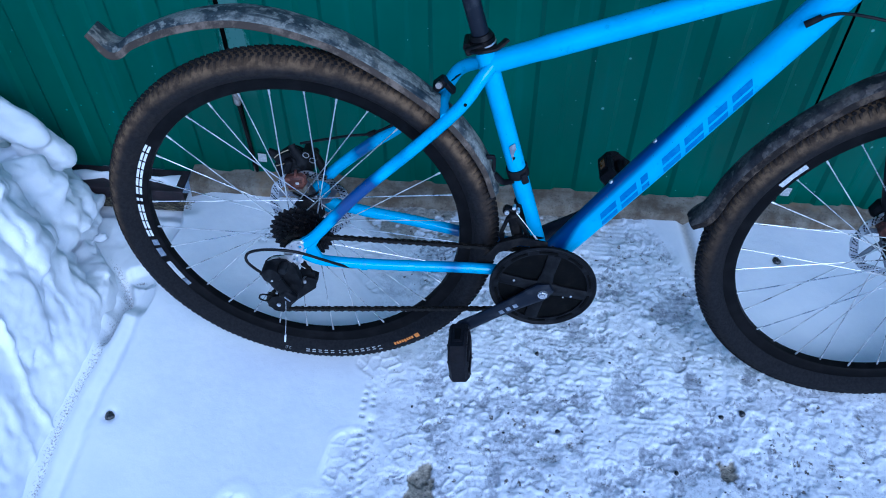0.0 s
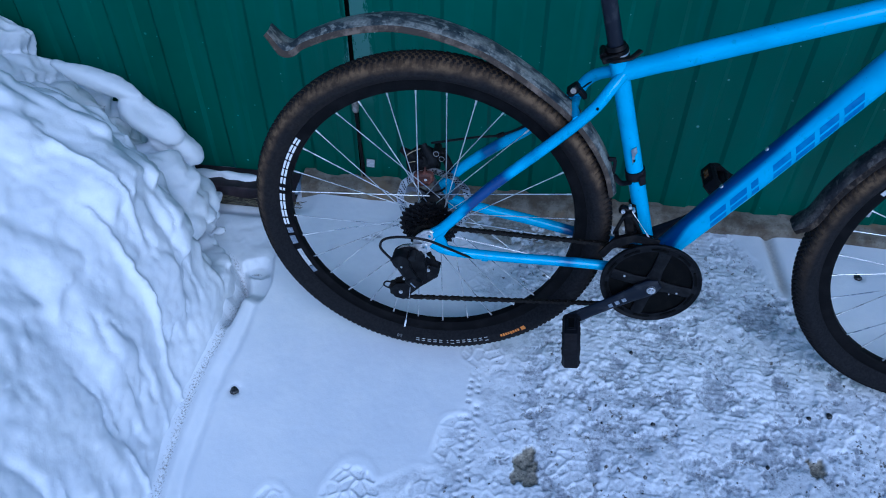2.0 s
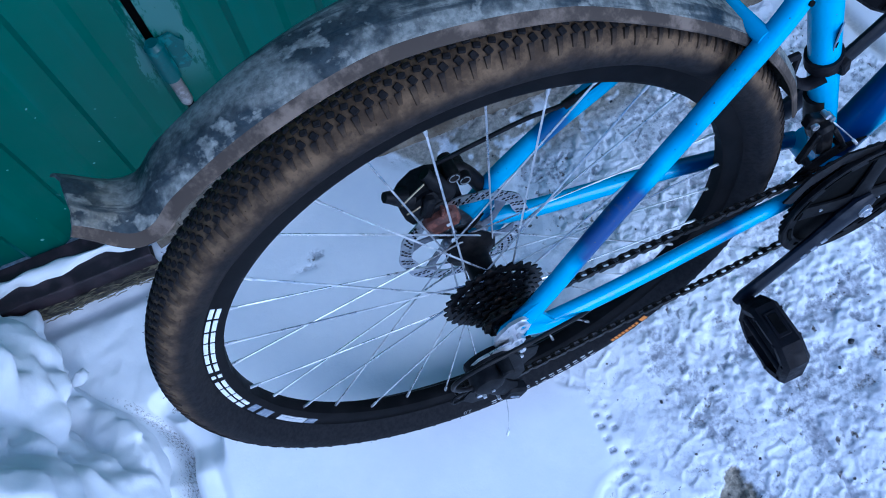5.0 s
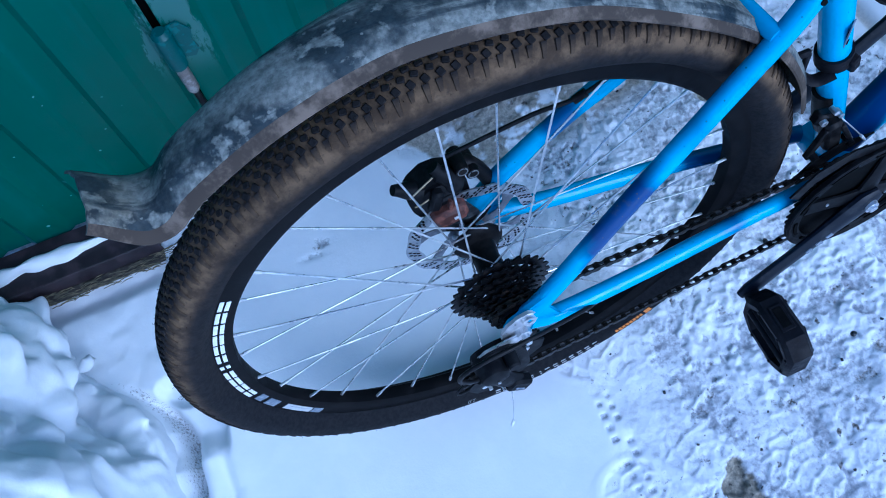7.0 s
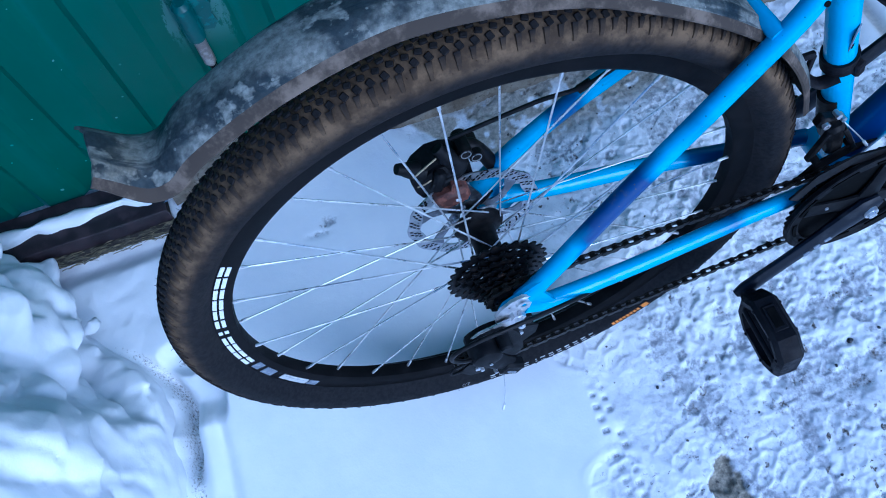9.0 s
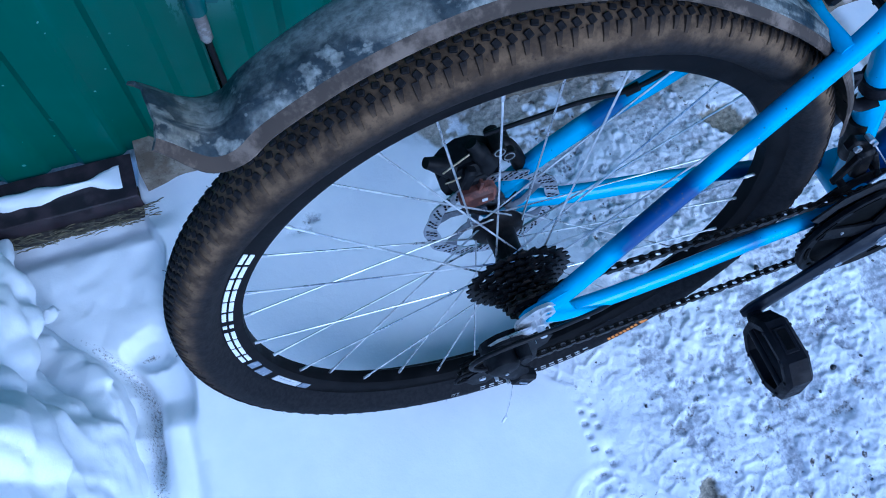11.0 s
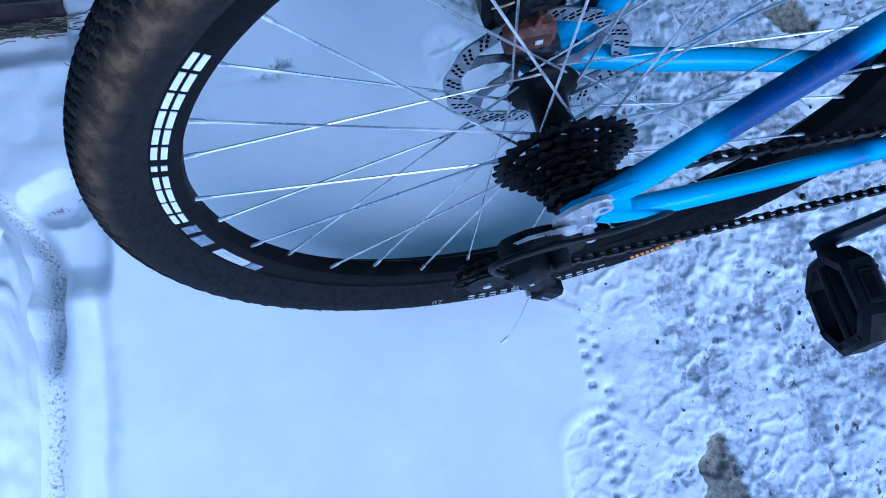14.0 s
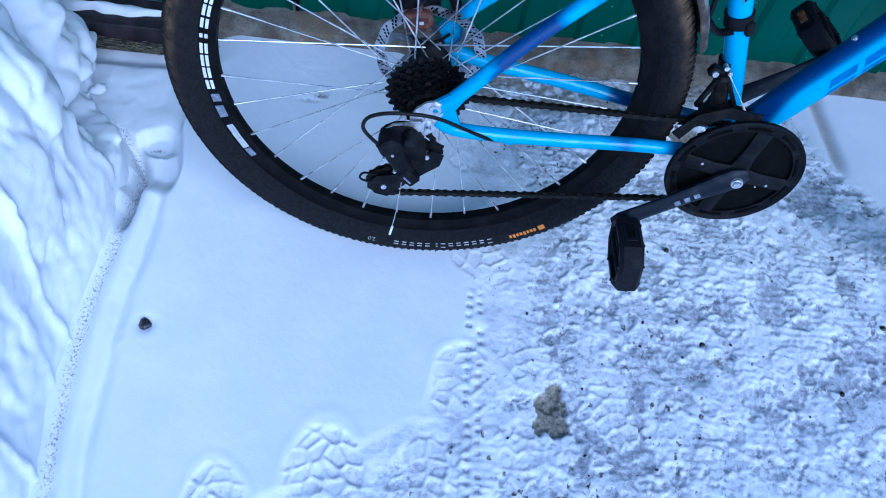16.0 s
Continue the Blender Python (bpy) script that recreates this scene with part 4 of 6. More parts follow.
def tyre_mesh(c, seed):
    """The casing with a ribbed flank, rows of tread blocks, shoulder lugs and fine rubber hairs."""
    b = Build()
    prof = [(0.3105, -0.0105), (0.3145, -0.0150)]
    for k in range(25):
        t = radians(-116 + 232 * k / 24)
        prof.append((0.3345 + 0.0242 * math.cos(t), 0.0290 * math.sin(t)))
    prof += [(0.3145, 0.0150), (0.3105, 0.0105)]
    b.lathe(prof, 192, c)
    rr = random.Random(seed)
    count = 186

    def at(a, tilt):
        t = radians(tilt)
        return pose(*c) @ Matrix.Rotation(-a, 4, "Y") @ Matrix.Translation((0.3345 + 0.0242 * math.cos(t), 0.0290 * math.sin(t), 0)) @ Matrix.Rotation(t, 4, "Z")

    for row, (tilt, size, twist) in enumerate(((-27, (0.0060, 0.0066, 0.0034), 24), (-13, (0.0062, 0.0052, 0.0034), -18), (0, (0.0068, 0.0046, 0.0038), 0), (13, (0.0062, 0.0052, 0.0034), 18), (27, (0.0060, 0.0066, 0.0034), -24))):
        for k in range(count):
            a = 2 * math.pi * (k + 0.5 * (row % 2)) / count + rr.uniform(-0.002, 0.002)
            b.box((size[2], size[1], size[0]), at(a, tilt) @ Matrix.Rotation(radians(twist), 4, "X"), 0.0008)
    # shoulder lugs: long and short by turns, each drawn out to a point on the flank
    for side in (-1, 1):
        for k in range(count):
            a = 2 * math.pi * (k + 0.25) / count + rr.uniform(-0.002, 0.002)
            low = (63 if k % 2 else 54) + rr.uniform(-2, 2)
            sides = []
            for f in (0.0, 0.35, 0.7, 1.0):
                tilt = side * (35 + (low - 35) * f)
                w = 0.0034 * (1 - 0.45 * f)
                h = 0.0022 * (1 - 0.55 * f)
                m = at(a + 0.004 * f, tilt)
                sides += [m @ Vector((-0.001, 0, -w)), m @ Vector((-0.001, 0, w)), m @ Vector((h, 0, w * 0.72)), m @ Vector((h, 0, -w * 0.72))]
            faces = [(4 * q + p, 4 * q + (p + 1) % 4, 4 * q + 4 + (p + 1) % 4, 4 * q + 4 + p) for q in range(3) for p in range(4)]
            b.add(sides, faces + [(0, 1, 2, 3), (15, 14, 13, 12)])
    for k in range(420):
        a, s = rr.uniform(0, 2 * math.pi), rr.choice((-1, 1))
        t = radians(s * rr.uniform(5, 80))
        d = Vector((math.cos(a) * math.cos(t), math.sin(t), math.sin(a) * math.cos(t)))
        p = Vector(c) + Vector((0.3345 * math.cos(a), 0, 0.3345 * math.sin(a))) + d * 0.0252
        b.tube([p, p + d * rr.uniform(0.002, 0.006) + Vector((0, 0, rr.uniform(-0.001, 0.001)))], 0.00025, 3, cap=False)
    me = b.mesh("tyre", RUBBER, fix=True)
    co = np.array([v.co for v in me.vertices]) - np.array(c)
    r = np.hypot(co[:, 0], co[:, 2])
    block = np.arange(len(co)) >= 192 * len(prof)
    values(me, "dusty", np.where(block, 0.03 + 0.62 * (1 - step(r, 0.3505, 0.3565)), (0.06 + 0.94 * step(r, 0.333, 0.348)) * (1 - 0.35 * step(r, 0.3500, 0.3530))))
    return me


def wheel(c, spin, rear):
    """Rim with its tyre, hub, spokes and brake disc."""
    cx, _, cz = c
    prof = [(0.3175, -0.0090), (0.3175, -0.0112), (0.3130, -0.0118), (0.2950, -0.0116), (0.2895, -0.0085), (0.2875, 0.0), (0.2895, 0.0085), (0.2950, 0.0116), (0.3130, 0.0118), (0.3175, 0.0112), (0.3175, 0.0090), (0.304, 0.004), (0.304, -0.004)]
    rim = part("wheel", Build().lathe(prof, 128, c), RIM_BLACK, bike, "black alloy rim with " + ("white blocks of lettering" if rear else "a pale sticker"))
    part("tyre", tyre_mesh(c, 3 if rear else 8), RUBBER, rim, "knobbly black tyre dusted with dried mud")
    drive, left = (-0.018, 0.036) if rear else (-0.030, 0.026)
    hub = Build()
    hub.lathe([(0.0, -0.062), (0.006, -0.062), (0.006, drive - 0.006), (0.0235, drive - 0.0035), (0.0255, drive), (0.0235, drive + 0.003), (0.0165, drive + 0.009), (0.0155, 0.01), (0.0170, left - 0.009), (0.0290, left - 0.003), (0.0305, left), (0.0290, left + 0.003), (0.020, left + 0.008), (0.006, left + 0.016), (0.006, 0.066), (0.0, 0.066)], 40, c, closed=False)
    part("hub", hub, BLACK_STEEL, rim, "greasy black hub")
    for k in range(32):
        a = radians(spin + 11.25 * k)
        side = 1 - k % 2
        way = 1 if (k // 2) % 2 == side else -1
        fy, fr = ((left, 0.0275) if side else (drive, 0.0225))
        h = a + way * radians(67.5)
        p0 = Vector((cx + fr * math.cos(h), fy + (0.0028 if way > 0 else -0.0028), cz + fr * math.sin(h)))
        p1 = Vector((cx + 0.2885 * math.cos(a), 0.0025 if side else -0.0025, cz + 0.2885 * math.sin(a)))
        d = (p0 - p1).normalized()
        b = Build().tube([p0 + Vector((0, 0.004 if way < 0 else -0.004, 0)), p0, p1 + d * 0.010], 0.00110, 6)
        b.tube([p1 - d * 0.003, p1 + d * 0.001, p1 + d * 0.010, p1 + d * 0.013], [0.0021, 0.0019, 0.0019, 0.0012], 8, 1)
        part("spoke", b, [STEEL, SILVER], rim)
    # brake disc: a waved ring with slots, on six swept arms
    disc = Build()
    y0, y1 = (0.0535, 0.0553) if rear else (0.046, 0.0478)
    n = 180
    disc.band((circle(0.0795, n, (cx, cz), 0.0012, 12), circle(0.0640, n, (cx, cz), 0.0012, 12)), y0, y1)
    disc.band((circle(0.028, n, (cx, cz), 0.0015, 6), circle(0.0165, n, (cx, cz))), y0, y1, 3)
    for k in range(6):
        a0, a1 = radians(60 * k + 10), radians(60 * k + 42)
        pts = []
        for t, w in ((0.0, 0.0095), (0.35, 0.0062), (0.7, 0.0058), (1.0, 0.0105)):
            r = 0.0215 + 0.0440 * t
            a = a0 + (a1 - a0) * t
            pts.append((r, a, w))
        left_e = [(cx + r * math.cos(a - w / r), cz + r * math.sin(a - w / r)) for r, a, w in pts]
        right_e = [(cx + r * math.cos(a + w / r), cz + r * math.sin(a + w / r)) for r, a, w in reversed(pts)]
        disc.plate(left_e + right_e, y0 + 0.0002, y1 - 0.0002, slot=3)
    # slots are near-black blocks, coloured like the shade in a cut hole
    for k in range(72):
        a = radians(5 * k)
        for j, r in enumerate((0.0675, 0.0718, 0.0760)):
            if (k + j) % 3 == 0:
                continue
            q = pose(cx + r * math.cos(a + 0.03 * j), (y0 + y1) / 2, cz + r * math.sin(a + 0.03 * j), 0, -math.degrees(a) + 35, 0)
            disc.box((0.0050, y1 - y0 + 0.0004, 0.0030), q, 0.0014, 1)
    for k in range(6):
        a = radians(60 * k)
        disc.tube([(cx + 0.022 * math.cos(a), y0 - 0.003, cz + 0.022 * math.sin(a)), (cx + 0.022 * math.cos(a), y1, cz + 0.022 * math.sin(a))], 0.0032, 8, 2)
    part("brake_disc", disc, [DISC, HOLE_SHADE, SILVER, DISC_ARM], rim, "waved steel brake disc with rows of slots")
    return rim


rear_wheel = wheel((0, 0, 0), 84.375, True)
front_wheel = wheel(FRONT, 77.6, False)

# lettering on the rear rim and tyre, as plain blocks
b = Build()
for k in range(11):
    a = 146.6 + (189.2 - 146.6) * (k + 0.5) / 11
    w = 0.60 if k == 6 else 1.66
    w *= (0.86, 1.0, 0.92, 1.04, 0.96)[k % 5]
    arc_block(b, 0.2992, 0.3034, a - w, a + w, -0.0124, -0.0115)
    arc_block(b, 0.3057, 0.3099, a - w, a + w, -0.0124, -0.0115)
arc_block(b, 0.2965, 0.3085, 190.5, 193.0, -0.0124, -0.0115, slot=2)
arc_block(b, 0.2975, 0.3095, 194.5, 198.5, -0.0124, -0.0115, slot=2)
arc_block(b, 0.2985, 0.3080, 201.5, 210.5, -0.0125, -0.0115, slot=3)
for a in (202.5, 204.0, 206.2):
    arc_block(b, 0.3010, 0.3016, a, a + 3.0, -0.0127, -0.0124, slot=2)
arc_block(b, 0.2985, 0.3080, 211.0, 214.0, -0.0124, -0.0115, slot=2)
part("rim_lettering", b, [WHITE, RIM_BLACK, GREY_PRINT, FADED], rear_wheel, "white bars of lettering and a label on the rim")
b = Build()
for k in range(13):
    a = -66.3 - 2.28 * k
    hgt = 0.0090 if k in (0, 6) else 0.0062
    w = 0.5 if k == 7 else 1.3
    print_block(b, 0.3262, 0.3276, a - w, a)
    print_block(b, 0.3262 + hgt - 0.0018, 0.3262 + hgt, a - w, a)
LOGO = Build()
print_block(LOGO, 0.3270, 0.3355, -52.2, -50.4)
for k in range(8):
    print_block(LOGO, 0.3280, 0.3350 if k in (3, 6) else 0.3335, -53.7 - 1.05 * k, -53.0 - 1.05 * k)
part("tyre_lettering", b, TYRE_PRINT, rear_wheel, "pale bars printed on the tyre")
part("tyre_logo", LOGO, ORANGE, rear_wheel, "orange blocks printed on the tyre")
text = bpy.data.curves.new("size_mark", "FONT")
text.body, text.size, text.align_x, text.extrude = "2.0", 0.0105, "CENTER", 0.0003
tob = new("size_mark", text)
tmesh = bpy.data.meshes.new_from_object(tob.evaluated_get(bpy.context.evaluated_depsgraph_get()))
bpy.data.objects.remove(tob)
ang = radians(-101.5)
tm = Matrix.Translation((0.3262 * math.cos(ang), -0.0297, 0.3262 * math.sin(ang))) @ Matrix.Rotation(-(ang - math.pi / 2), 4, "Y") @ Matrix.Rotation(math.pi / 2, 4, "X")
tmesh.transform(tm)
for v in tmesh.vertices:
    v.co.y = tyre_side(math.hypot(v.co.x, v.co.z)) - 0.0005
tmesh.materials.clear()
tmesh.materials.append(TYRE_PRINT)
part("size_mark", tmesh, TYRE_PRINT, rear_wheel, "small pale figures 2.0 on the tyre")
b = Build()
arc_block(b, 0.2985, 0.3075, 139, 149, -0.0125, -0.0115, (FRONT[0], FRONT[2]))
part("rim_label", b, FADED, front_wheel, "pale label on the rim")

# frame tubes
ST_TOP = Vector((0.319, 0, 0.381))
frame_ob = part("frame", Build().tube([BB, BB.lerp(ST_TOP, 0.5), ST_TOP], 0.0158, 20), BLUE, bike, "glossy blue alloy frame with grime at the joints")
b = Build().tube(curve([(0.332, 0, 0.350), (0.45, 0, 0.393), (0.66, 0, 0.468), (0.82, 0, 0.524), (0.895, 0, 0.550)], 5), [0.0165] * 4 + [0.0180] * 17, 20, flat=(1.0, 1.06))
part("top_tube", b, BLUE, frame_ob)


def down_tube():
    d0, d1 = Vector((0.452, 0, -0.052)), Vector((0.880, 0, 0.573))
    d = (d1 - d0).normalized()
    up = Vector((-d.z, 0, d.x))
    n, m = 32, 40
    verts, band = [], []
    for i in range(m + 1):
        t = i / m
        r = 0.0225 + 0.0035 * min(1, t * 3)
        for k in range(n):
            a = 2 * math.pi * k / n
            verts.append(d0.lerp(d1, t) + r * (0.96 * math.cos(a) * Vector((0, -1, 0)) + 1.04 * math.sin(a) * up))
            s = math.sin(a - 0.25)
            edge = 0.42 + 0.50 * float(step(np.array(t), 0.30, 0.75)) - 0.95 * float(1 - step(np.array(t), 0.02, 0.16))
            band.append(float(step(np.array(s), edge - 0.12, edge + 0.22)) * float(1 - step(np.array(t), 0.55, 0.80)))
    b = Build().add(verts, [(i * n + k, i * n + (k + 1) % n, (i + 1) * n + (k + 1) % n, (i + 1) * n + k) for i in range(m) for k in range(n)] + [tuple(range(n)), tuple(m * n + k for k in reversed(range(n)))])
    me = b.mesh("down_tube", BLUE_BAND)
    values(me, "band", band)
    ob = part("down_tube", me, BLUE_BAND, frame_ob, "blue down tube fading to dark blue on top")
    # seven plain letter blocks that follow the tube
    for k in range(7):
        t0 = 0.180 + 0.0655 * k
        b = Build()
        for u0, u1, w0, w1, slot in ((0.0, 0.052 if k != 2 else 0.022, -0.62, 0.30, 0),) + ((0.0, 0.053 if k != 2 else 0.022, -0.22, -0.08, 1),):
            grid, rows, cols = [], 5, 8
            lift = 0.00035 if slot == 0 else 0.0006
            for i in range(rows):
                for j in range(cols):
                    a = w0 + (w1 - w0) * j / (cols - 1)
                    t = t0 + u0 + (u1 - u0) * i / (rows - 1) + 0.028 * (a + 0.55)
                    r = 0.0225 + 0.0035 * min(1, t * 3) + lift
                    grid.append(d0.lerp(d1, t) + r * (0.96 * math.cos(a) * Vector((0, -1, 0)) + 1.04 * math.sin(a) * up))
            b.add(grid, [(i * cols + j, i * cols + j + 1, (i + 1) * cols + j + 1, (i + 1) * cols + j) for i in range(rows - 1) for j in range(cols - 1)], slot)
        part("letter_block", b, [DARK_BLUE, BLUE], frame_ob, "dark blue lettering block", fix=False)
    for t in (0.272, 0.412):
        p = d0.lerp(d1, t) + up * 0.0258
        part("bottle_bolt", Build().tube([p - up * 0.004, p + up * 0.003, p + up * 0.004], [0.0042, 0.0042, 0.003], 10), SILVER, frame_ob, "silver bolt")


down_tube()
part("head_tube", Build().tube([(0.925, 0, 0.470), (0.880, 0, 0.600)], 0.022, 20), BLUE, frame_ob)
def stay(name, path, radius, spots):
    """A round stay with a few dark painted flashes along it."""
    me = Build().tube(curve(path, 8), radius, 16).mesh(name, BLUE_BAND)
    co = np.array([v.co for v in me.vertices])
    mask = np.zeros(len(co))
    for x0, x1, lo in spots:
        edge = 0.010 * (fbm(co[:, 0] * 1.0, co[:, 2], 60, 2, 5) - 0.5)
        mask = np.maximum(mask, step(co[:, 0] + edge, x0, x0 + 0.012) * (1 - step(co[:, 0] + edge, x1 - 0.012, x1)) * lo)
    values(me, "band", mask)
    return part(name, me, BLUE_BAND, frame_ob)


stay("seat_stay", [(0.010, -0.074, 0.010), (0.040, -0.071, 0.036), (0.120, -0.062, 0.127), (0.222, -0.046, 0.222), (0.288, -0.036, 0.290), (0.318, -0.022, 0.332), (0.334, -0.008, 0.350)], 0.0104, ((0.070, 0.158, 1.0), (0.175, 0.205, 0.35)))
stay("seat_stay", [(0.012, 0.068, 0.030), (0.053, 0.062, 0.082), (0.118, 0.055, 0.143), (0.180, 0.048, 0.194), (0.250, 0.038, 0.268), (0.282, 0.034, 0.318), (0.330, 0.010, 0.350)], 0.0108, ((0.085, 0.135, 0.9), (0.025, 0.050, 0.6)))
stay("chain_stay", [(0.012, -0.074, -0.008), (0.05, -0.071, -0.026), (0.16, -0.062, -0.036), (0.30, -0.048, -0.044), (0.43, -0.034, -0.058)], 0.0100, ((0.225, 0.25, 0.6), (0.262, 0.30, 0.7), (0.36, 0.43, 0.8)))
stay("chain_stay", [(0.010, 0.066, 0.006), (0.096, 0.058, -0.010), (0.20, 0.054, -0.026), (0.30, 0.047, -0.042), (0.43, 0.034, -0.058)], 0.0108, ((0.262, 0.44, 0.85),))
part("bottom_bracket", Build().lathe([(0, -0.037), (0.0205, -0.037), (0.0225, -0.034), (0.0225, 0.034), (0.0205, 0.037), (0, 0.037)], 28, BB, closed=False), BLUE, frame_ob)
for y0, y1 in ((-0.0770, -0.0710), (0.0635, 0.0690)):
    drop = Build().plate([(-0.016, -0.004), (-0.010, 0.010), (0.012, 0.026), (0.040, 0.046), (0.052, 0.040), (0.036, 0.012), (0.046, -0.012), (0.056, -0.024), (0.046, -0.034), (0.014, -0.020), (-0.006, -0.018)], y0, y1)
    part("dropout", drop, BLUE, frame_ob, "blue dropout plate")
part("seat_stay_bridge", Build().tube([(0.264, -0.040, 0.272), (0.258, 0.0, 0.274), (0.262, 0.038, 0.276)], 0.008, 12), BLUE, frame_ob)
part("stay_hole", Build().tube([(0.296, -0.0455, 0.300), (0.296, -0.043, 0.299)], 0.0028, 10), HOLE_SHADE, frame_ob)
b = Build().box((0.0125, 0.0016, 0.046), pose(0.3780, -0.0138, 0.188, 0, -16, 38), 0.0004)
b.box((0.0085, 0.0016, 0.0100), pose(0.3758, -0.0144, 0.1965, 0, -16, 38), 0.0003, 1)
b.box((0.0085, 0.0016, 0.0050), pose(0.3795, -0.0144, 0.183, 0, -16, 38), 0.0003, 1)
part("frame_label", b, [GREY_PRINT, PLASTIC], frame_ob, "small worn white label with dark bars")

# seat post and clamp
d = (ST_TOP - BB).normalized()
part("seat_post", Build().tube([ST_TOP - d * 0.05, ST_TOP + d * 0.36], 0.0136, 18), CRANK, bike, "scuffed black seat post")
b = Build().tube([ST_TOP - d * 0.006, ST_TOP + d * 0.012], 0.0205, 20)
b.tube(curve([ST_TOP + Vector((-0.020, -0.020, 0.000)), ST_TOP + Vector((-0.004, -0.030, 0.004)), ST_TOP + Vector((0.020, -0.026, 0.008)), ST_TOP + Vector((0.036, -0.012, 0.016))], 4), 0.0045, 8, flat=(1.4, 0.7))
b.tube([ST_TOP + Vector((-0.024, -0.016, 0.002)), ST_TOP + Vector((-0.024, 0.016, 0.002))], 0.0065, 12, 0)
b.tube([ST_TOP + d * 0.002, ST_TOP + d * 0.005], 0.0209, 20, 1)
b.tube([ST_TOP + d * 0.013, ST_TOP + d * 0.020], [0.0195, 0.0165], 20, 0)
b.box((0.030, 0.010, 0.012), pose(ST_TOP.x - 0.012, -0.021, ST_TOP.z + 0.002, 0, -20, 8), 0.003)
b.box((0.012, 0.0016, 0.0045), pose(ST_TOP.x + 0.004, -0.0272, ST_TOP.z + 0.003, 0, -20, 8), 0.0006, 1)
part("seat_clamp", b, [BLACK_STEEL, SILVER], bike, "black quick-release seat clamp")

# fork
for y in (-0.055, 0.055):
    part("fork_leg", Build().tube(curve([(0.958, y, 0.400), (1.012, y, 0.210), (1.064, y, 0.020), (1.080, y, -0.010)], 5), 0.0165, 16), PLASTIC, bike, "black fork leg")
part("fork_crown", Build().tube(curve([(0.958, -0.055, 0.400), (0.930, 0, 0.462), (0.958, 0.055, 0.400)], 5), 0.019, 14), PLASTIC, bike)


# mudguards
def guard(path, width, arch, name, label, hub_x=0.0, skew=lambda x: (0.0, 0.0), mats=(GUARD, GUARD_IN)):
    """A long arched strip with a rolled lip along both edges."""
    pts = curve([(x, 0, z) for x, z in path], 6)
    n, thick = 13, 0.0022
    b = Build()
    rows = []
    for i, p in enumerate(pts):
        a, c = pts[max(i - 1, 0)], pts[min(i + 1, len(pts) - 1)]
        t = (c - a) / np.linalg.norm(c - a)
        out = np.array((-t[2], 0, t[0]))
        if out @ (p - np.array((hub_x, 0, 0))) < 0:
            out = -out
        rows.append((p, out))
    verts = []
    for side in (0, 1):
        for i, (p, out) in enumerate(rows):
            w = width(i / (len(rows) - 1))
            for k in range(n):
                s = 2 * k / (n - 1) - 1
                drop_ = arch(i / (len(rows) - 1)) * (1 - 0.65 * step(i / (len(rows) - 1), 0.86, 1.0)) * (abs(s) ** 2.2) + (0.0035 if k in (0, n - 1) else 0.0)
                crease = 0.0022 * math.exp(-(((abs(s) - 0.45) / 0.10) ** 2))
                shift, twist = skew(p[0])
                q = p - out * (drop_ - crease + thick * side + twist * w * s) + np.array((0, shift + w * s * (1 - 0.03 * side), 0))
                verts.append(q)
    m, r = len(rows) * n, len(rows)
    faces = []
    slots = []
    for i in range(r - 1):
        for k in range(n - 1):
            a = i * n + k
            faces += [(a, a + 1, a + n + 1, a + n), (m + a + 1, m + a, m + a + n, m + a + n + 1)]
            slots += [1 if k == 0 else 0, 1]
        for k in (0, n - 1):
            a = i * n + k
            faces.append((a, a + n, m + a + n, m + a))
            slots.append(1)
    for k in range(n - 1):
        faces += [(k, k + 1, m + k + 1, m + k), ((r - 1) * n + k, m + (r - 1) * n + k, m + (r - 1) * n + k + 1, (r - 1) * n + k + 1)]
        slots += [0, 0]
    b.add(verts, faces)
    b.s = slots
    return part(name, b, list(mats), bike, label)


rear_guard = guard([(0.356, 0.108), (0.336, 0.168), (0.296, 0.234), (0.248, 0.285), (0.180, 0.338), (0.096, 0.388), (0.012, 0.419), (-0.070, 0.430), (-0.148, 0.420), (-0.212, 0.397), (-0.236, 0.381), (-0.251, 0.385), (-0.272, 0.406)],
                   lambda t: float(np.interp(t, [0, 0.25, 0.5, 0.8, 1.0], [0.026, 0.032, 0.039, 0.038, 0.032])), lambda t: float(np.interp(t, [0, 0.3, 0.6, 1.0], [0.008, 0.009, 0.015, 0.018])), "mudguard", "long black mudguard caked with dried grey mud",
                   skew=lambda x: (float(np.interp(x, [-0.27, -0.20, -0.05, 0.10, 0.20], [-0.037, -0.026, -0.005, 0.003, 0.0])), 0.20 * min(1, max(0, (0.20 - x) / 0.47))))
rear_guard.location.y = -0.002
guard([(1.060, 0.398), (0.985, 0.384), (0.900, 0.345), (0.825, 0.280), (0.770, 0.215), (0.733, 0.150), (0.714, 0.096), (0.690, 0.062)],
                    lambda t: float(np.interp(t, [0, 0.80, 0.93, 1.0], [0.026, 0.027, 0.031, 0.024])), lambda t: 0.012, "mudguard", "black front mudguard with a muddy ragged flap", 1.082, mats=(FRONT_GUARD, DARK_LIP))
b = Build().box((0.024, 0.024, 0.014), pose(0.253, -0.004, 0.312, 0, -42, 0), 0.005)
b.tube([(0.252, -0.022, 0.318), (0.254, -0.008, 0.314)], [0.0052, 0.0052], 12, 1)
b.box((0.024, 0.016, 0.009), pose(0.268, -0.003, 0.306, 0, 48, 0), 0.003)
part("guard_bracket", b, [PLASTIC, RUSTY_STEEL], bike, "black plastic bracket with a silver bolt")
b = Build().tube([BB.lerp(ST_TOP, 0.452), BB.lerp(ST_TOP, 0.490)], 0.0190, 18)
